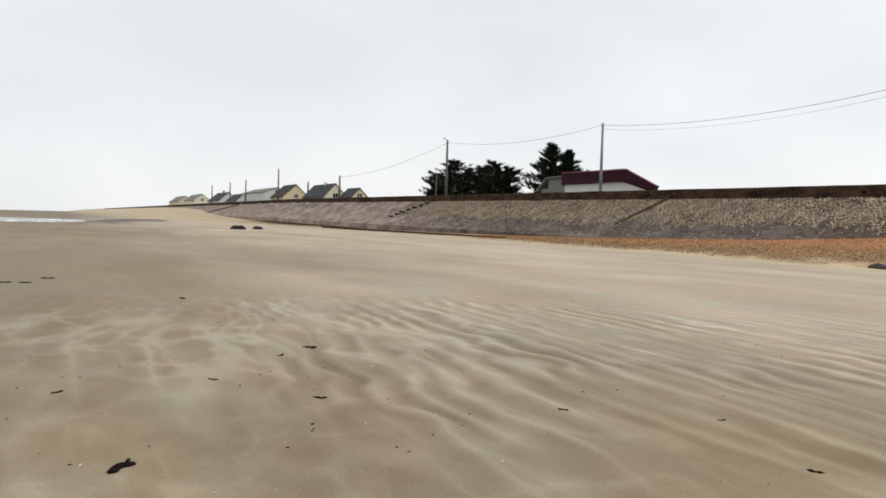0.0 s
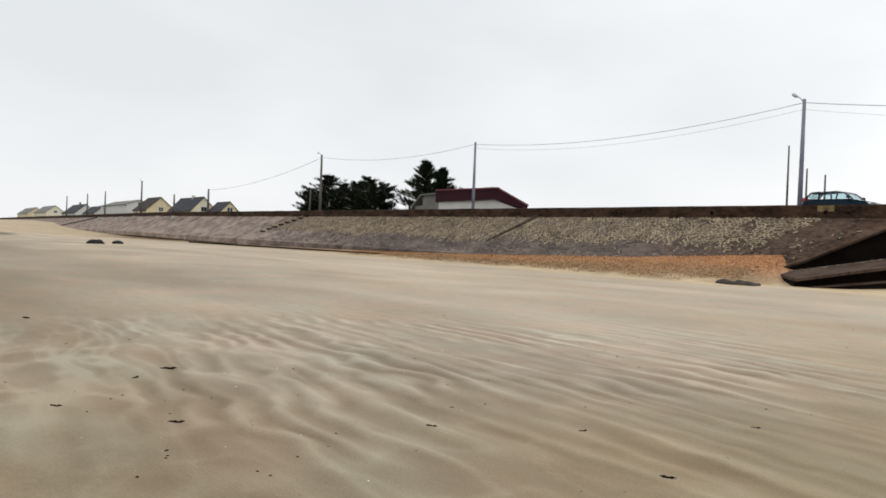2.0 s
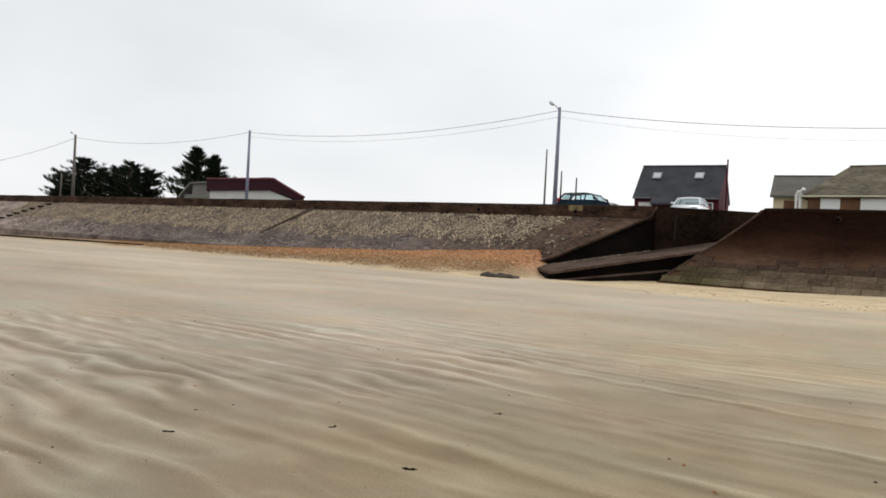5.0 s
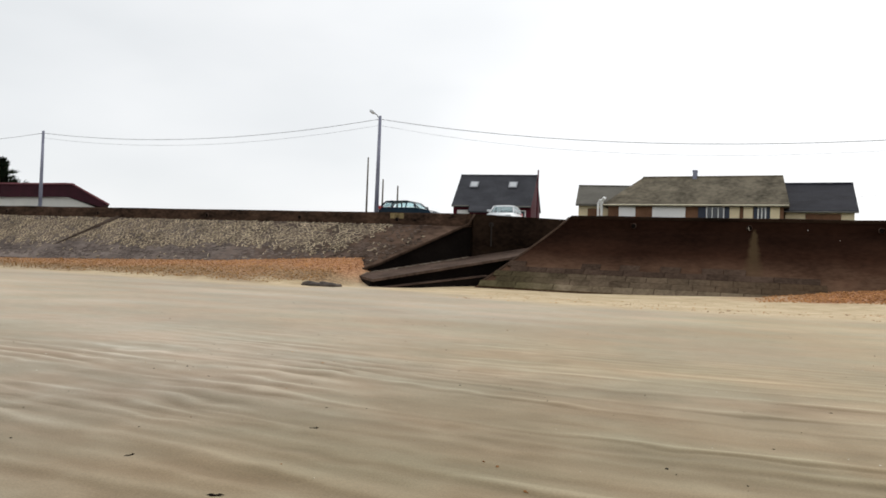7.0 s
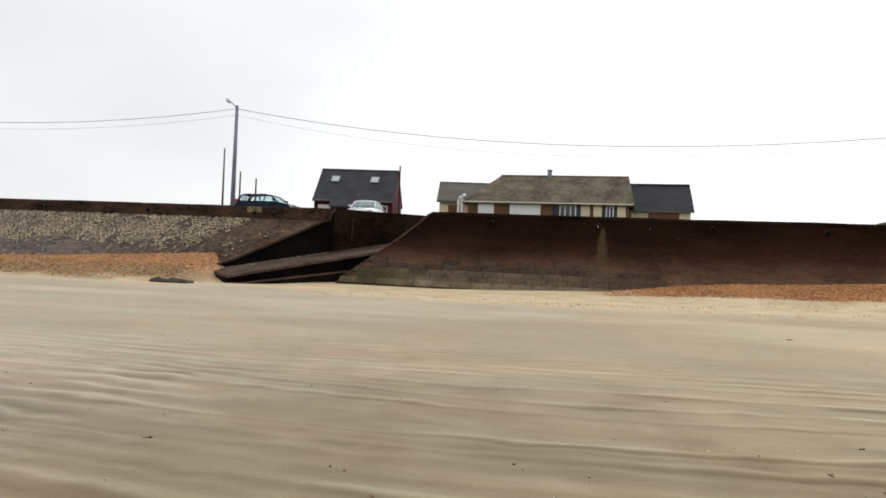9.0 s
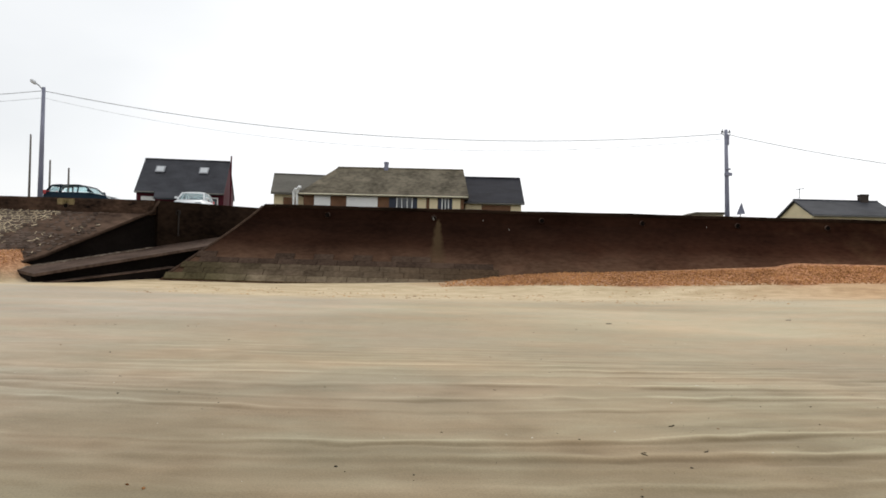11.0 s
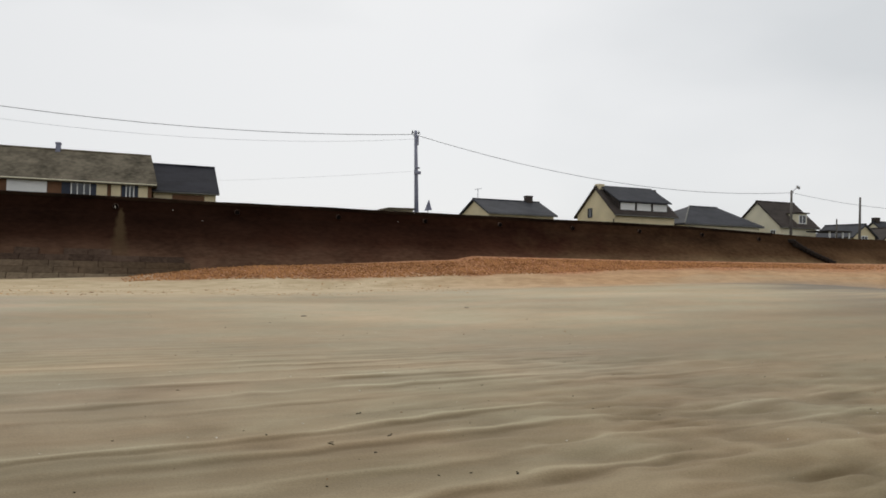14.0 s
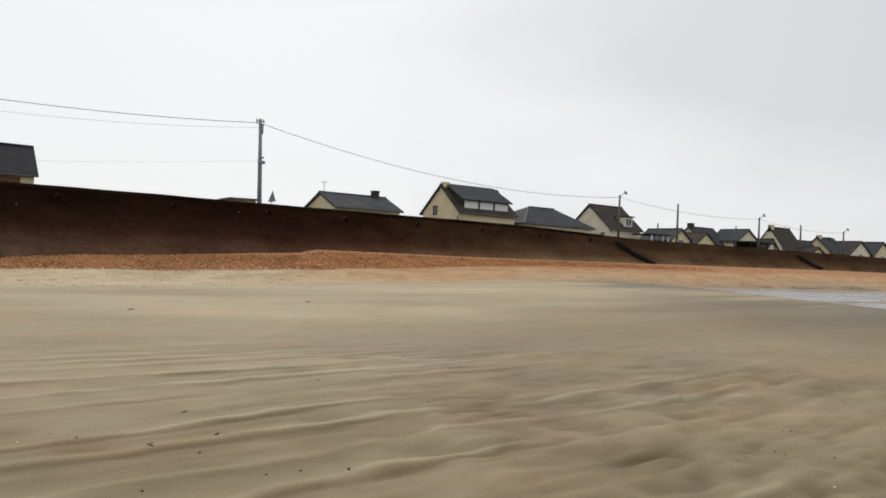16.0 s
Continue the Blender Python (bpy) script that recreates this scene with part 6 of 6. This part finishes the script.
# ---- details of the wall ----
def lime_blob(x, y, z):
    bm = bmesh.new()
    bmesh.ops.create_icosphere(bm, subdivisions=1, radius=0.022, matrix=Matrix.Translation((x, y - 0.02, z)) @ Matrix.Diagonal((1.0, 0.7, 1.3, 1.0)))
    return bm


def drain(parent, x, z, y, mat):
    bm = bmesh.new()
    # closed tube; the dark inside of the pipe is put into its near-black colour
    tube(bm, [(x, y + 0.25, z), (x, y - 0.10, z - 0.02)], [0.11, 0.11], 12)
    d = part("drain_pipe", bm, M["ramp_side"], parent)
    ring = bmesh.new()
    bmesh.ops.create_cone(ring, cap_ends=False, segments=12, radius1=0.15, radius2=0.13, depth=0.10, matrix=Matrix.Translation((x, y - 0.08, z - 0.02)) @ Matrix.Rotation(math.pi / 2, 4, "X"))
    part("rim", ring, mat, d, "weathered drain rim")


for x in (-75.0, -55.2, -45.4, -35.2, -27.6, -20.5):
    drain(west, x, cap_z(x) - 0.42, 41.72, M["ramp"])
part("patch", boxed(-21.0, -20.05, 41.66, 41.72, cap_z(-20.5) - 0.66, cap_z(-20.5) - 0.05, bevel=0.02), M["mortar"], west, "yellowish mortar patch round the drain")
for x in (-6.2, -0.4, 5.5, 11.0, 16.2, 21.1, 26.3, 31.5, 36.8, 42.0):
    drain(east, x, cap_z(x) - 0.48, 41.72, M["ramp"])
for x in (-0.4,):
    part("drip", tube(bmesh.new(), [(x - 0.03, 41.60, cap_z(x) - 0.46), (x - 0.02, 41.57, cap_z(x) - 0.54), (x + 0.02, 41.54, cap_z(x) - 0.64)], [0.016, 0.012, 0.006], 6), M["shell"], east, "white lime drip under a drain")

for x, d in ((-6.2, 0.52), (2.3, 0.55), (3.7, 1.05), (14.5, 0.6)):
    z = cap_z(x) - d
    part("lime_spot", lime_blob(x, float(np.interp(-d, [p[1] for p in EAST_FACE], [p[0] for p in EAST_FACE])), z), M["outlet"], east, "small white spot of lime on the wall")

# low ledge along the foot of the stone-faced wall
part("ledge", prism(bmesh.new(), [(-110, -0.3), (-110, 0.40), (-57, 0.46), (-57, -0.3)], 35.4, 36.1), M["ramp_side"], west, "low dark ledge at the wall's foot")


def on_west(x, f, lift=0.0):
    """A place on the stone-faced slope: f from 0 at its head to 1 at its foot."""
    ys = [p[0] for p in WEST_FACE][::-1]
    zs = [p[1] for p in WEST_FACE][::-1]
    y = ys[0] + (ys[-1] - ys[0]) * f
    z = cap_z(x) + np.interp(y, ys[::-1], zs[::-1])
    return Vector((x, y - lift * 0.57, z + lift * 0.82))


part("kerb", tube(bmesh.new(), [tuple(on_west(-197 - 31 * k / 5, 0.02 + 0.66 * k / 5, 0.06)) for k in range(6)], 0.13, 6), M["ramp_side"], west, "dark sloping kerb down the far face")
for x in (-195, -174, -163, -146, -136):
    q = on_west(x, 0.10, 0.05)
    part("outlet", boxed(x - 0.7, x + 0.7, q.y - 0.45, q.y + 0.3, q.z - 0.25, q.z + 0.22, bevel=0.05), M["outlet"], west, "pale concrete drain outlet")

# slab steps set in the slope, and a rib
stp = thing("wall_steps", on_west(-87, 0.3), "row of dark projecting stone steps up the sea wall", "steps")
for i in range(8):
    p = on_west(-84.0 - i * 0.90, 0.02 + i * 0.085, 0.1) - on_west(-87, 0.3)
    part("step", boxed(p.x - 0.30, p.x + 0.30, p.y - 0.30, p.y + 0.3, p.z - 0.12, p.z + 0.06, bevel=0.03), M["ramp_side"], stp)
rib = [on_west(-43.3 - 0.52 * i - 0.06 * math.sin(i * 1.3), 0.02 + 0.12 * i, 0.0) for i in range(6)]
part("crack", tube(bmesh.new(), [tuple(p) for p in rib], [0.20, 0.19, 0.17, 0.15, 0.12, 0.06], 6), M["rubble_bare"], west, "dark weathered joint in the facing")


def east_face(y):
    return float(np.interp(y, [p[0] for p in EAST_FACE], [p[1] for p in EAST_FACE]))


def wall_stair(parent_x, x1, fall, label):
    x0 = parent_x
    s = thing("wall_stair", (x0, 41.4, cap_z(x0)), label, "stairs", "stairs down the wall")
    n = 12
    for i in range(n):
        f = i / (n - 1)
        y = 41.75 - fall * f
        z = east_face(y) + 0.10
        part("step", boxed((x1 - x0) * f - 0.17, (x1 - x0) * f + 0.17, y - 41.4 - 0.42, y - 41.4 + 0.3, z - 0.22, z + 0.04, bevel=0.02), M["timber"], s)
    pts = [((x1 - x0) * f, 41.75 - fall * f - 41.4 - 0.42, east_face(41.75 - fall * f) + 0.02) for f in (0.0, 0.25, 0.5, 0.75, 1.0)]
    part("stringer", tube(bmesh.new(), pts, 0.09, 6), M["timber"], s)
    return s


wall_stair(45.1, 47.3, 1.6, "dark timber stairs down the sea wall")
wall_stair(70.9, 72.9, 1.1, "distant dark stairs down the sea wall")

# ---- pieces of the walls ----
blk = bmesh.new()
box(blk, -0.488, 0.488, -0.040, 0.022, -0.240, 0.240, 0.008)
blk_me = bpy.data.meshes.new("block")
blk.to_mesh(blk_me)
blk.free()
blk_me.materials.append(M["block"])
blk_me3 = blk_me.copy()
blk_me3.materials.clear()
blk_me3.materials.append(M["block_dark"])
blk_me2 = blk_me.copy()
blk_me2.materials.clear()
blk_me2.materials.append(M["block_pale"])
rng = random.Random(11)
ys_ = np.linspace(36.9, 41.95, 400)
zs_ = np.array([east_face(y) for y in ys_])
arc = np.concatenate([[0], np.cumsum(np.hypot(np.diff(ys_), np.diff(zs_)))])
for course in range(5):
    mid = 0.58 + course * 0.49
    y = float(np.interp(mid, arc, ys_))
    z = float(np.interp(mid, arc, zs_))
    y2, z2 = float(np.interp(mid + 0.1, arc, ys_)), float(np.interp(mid + 0.1, arc, zs_))
    tilt = math.atan2(z2 - z, y2 - y)
    x = cut_east(y) + 0.55 + (0.5 if course % 2 else 0.0)
    stop = 4.2 - 0.5 * course + rng.uniform(-0.4, 0.4)
    while x < stop:
        covered = cap_z(x) + z + 0.25 < ground_z(x, y)
        if not covered and rng.random() < (1.0 if course < 4 else 0.6):
            o = new("block", blk_me2 if course == 0 else (blk_me if course < 3 else blk_me3))
            o.parent = east
            o.matrix_basis = Matrix.Translation((x, y - 0.028 * math.sin(tilt) - rng.uniform(0, 0.02), cap_z(x) + z + 0.028 * math.cos(tilt))) @ Matrix.Rotation(tilt - math.pi / 2, 4, "X") @ Matrix.Rotation(rng.uniform(-0.012, 0.012), 4, "Y")
        x += 0.985 + rng.uniform(-0.01, 0.02)


# crazy-paved facing: dark stones in a pale raised pointing, each cell of a jittered honeycomb
slope = (on_west(-30, 0.9) - on_west(-30, 0.1)).normalized()
side = Vector((1, 0, 0))
out_n = side.cross(-slope).normalized()
length = (on_west(-30, 1.0) - on_west(-30, 0.0)).length
turn = Matrix((side, -slope, out_n)).transposed()
CELL_W, CELL_H = 0.30, 0.215
rng = random.Random(5)
corner = {}


def corner_at(u, v):
    """A shared corner of the honeycomb, moved a little at random."""
    key = (round(u * 100), round(v * 100))
    if key not in corner:
        corner[key] = (u + rng.uniform(-0.115, 0.115), v + rng.uniform(-0.07, 0.07) + 0.05 * math.sin(u * 1.7))
    return corner[key]


def pillow(poly, high):
    """A stone with a rounded top from its outline."""
    n = len(poly)
    v = [(x, y, -0.02) for x, y in poly] + [(x * 0.94, y * 0.94, high * 0.75) for x, y in poly] + [(x * 0.66, y * 0.66, high) for x, y in poly]
    f = [(i, (i + 1) % n, n + (i + 1) % n, n + i) for i in range(n)] + [(n + i, n + (i + 1) % n, 2 * n + (i + 1) % n, 2 * n + i) for i in range(n)] + [tuple(range(2 * n, 3 * n))]
    return v, f


rest = {"rubble": ([], []), "rubble_low": ([], []), "rubble_bare": ([], []), "pointing": ([], [])}
singles = 0
HEX = ((0, 2 / 3), (-0.5, 1 / 3), (-0.5, -1 / 3), (0, -2 / 3), (0.5, -1 / 3), (0.5, 1 / 3))
for row in range(int(length * 0.93 / CELL_H)):
    v0 = 0.22 + row * CELL_H
    f = v0 / length
    for col in range(int(78.0 / CELL_W)):
        x = -18.2 - (col + 0.5 * (row % 2)) * CELL_W
        rough = noise.noise((x * 0.12, f * 2.2, 4.0))
        p = on_west(x, f, 0.012)
        if p.x > cut_west(p.y) - 0.5 or p.z < float(beach_height(np.array([p.x]), np.array([p.y]))[0]) - 0.1:
            continue
        bare = x > -20.6 - 4.5 * f + 1.6 * rough + rng.uniform(-0.4, 0.4)
        if x < -90 + 6 * rough:
            continue
        low = f + 0.14 * rough + rng.uniform(-0.06, 0.06) > 0.54
        if rng.random() < (0.35 if bare else (0.55 if low else 0.03)) + max(0.0, (-x - 74) / 40):
            continue
        pts = [corner_at(x + du * CELL_W, -v0 + dv * CELL_H) for du, dv in HEX]
        mx, my = sum(q[0] for q in pts) / 6, sum(q[1] for q in pts) / 6
        flat = [(q[0] - mx, q[1] - my) for q in pts]
        base_p = on_west(mx, -my / length, 0.012)
        gap = rng.uniform(0.62, 0.84)
        v, fc = pillow([(a * gap, b * gap) for a, b in flat], rng.uniform(0.006, 0.020))
        m = Matrix.Translation(base_p) @ turn.to_4x4()
        kind = "rubble_bare" if bare else ("rubble_low" if low else "rubble")
        if not low and not bare and singles < 300 and x > -25.5:
            o = new("stone", mesh_from("stone", v, fc, M[kind]))
            o.parent = west
            o.matrix_basis = m
            singles += 1
        else:
            vs, fs = rest[kind]
            b0 = len(vs)
            vs.extend(tuple(m @ Vector(q)) for q in v)
            fs.extend(tuple(b0 + i for i in q) for q in fc)
        keep = 0.05 if bare else (0.06 if low else 0.78)
        if noise.noise((x * 0.8, f * 9.0, 2.0)) < -0.35:
            keep *= 0.3
        for k in range(3):
            if rng.random() > keep:
                continue
            p, q = Vector((*flat[k], 0)), Vector((*flat[k + 1], 0))
            d = (q - p).normalized()
            s_ = Vector((-d.y, d.x, 0))
            wide, high = rng.uniform(0.018, 0.040), rng.uniform(0.012, 0.026)
            mid = p.lerp(q, rng.uniform(0.35, 0.65)) + s_ * rng.uniform(-0.035, 0.035)
            vs, fs = rest["pointing"]
            b0 = len(vs)
            for c in (p - d * 0.015, mid, q + d * 0.015):
                vs.extend(tuple(m @ (c + o)) for o in (s_ * wide - Vector((0, 0, 0.03)), s_ * wide * 0.5 + Vector((0, 0, high)), s_ * wide * -0.5 + Vector((0, 0, high)), s_ * -wide - Vector((0, 0, 0.03))))
            for e in (0, 4):
                fs.extend((b0 + e + i, b0 + e + i + 1, b0 + e + i + 5, b0 + e + i + 4) for i in range(3))
for kind, (vs, fs) in rest.items():
    o = tagged(new("pointing" if kind == "pointing" else "stones", mesh_from("pointing" if kind == "pointing" else "stones", vs, fs, M[kind])), kind="stuff")
    o.parent = west
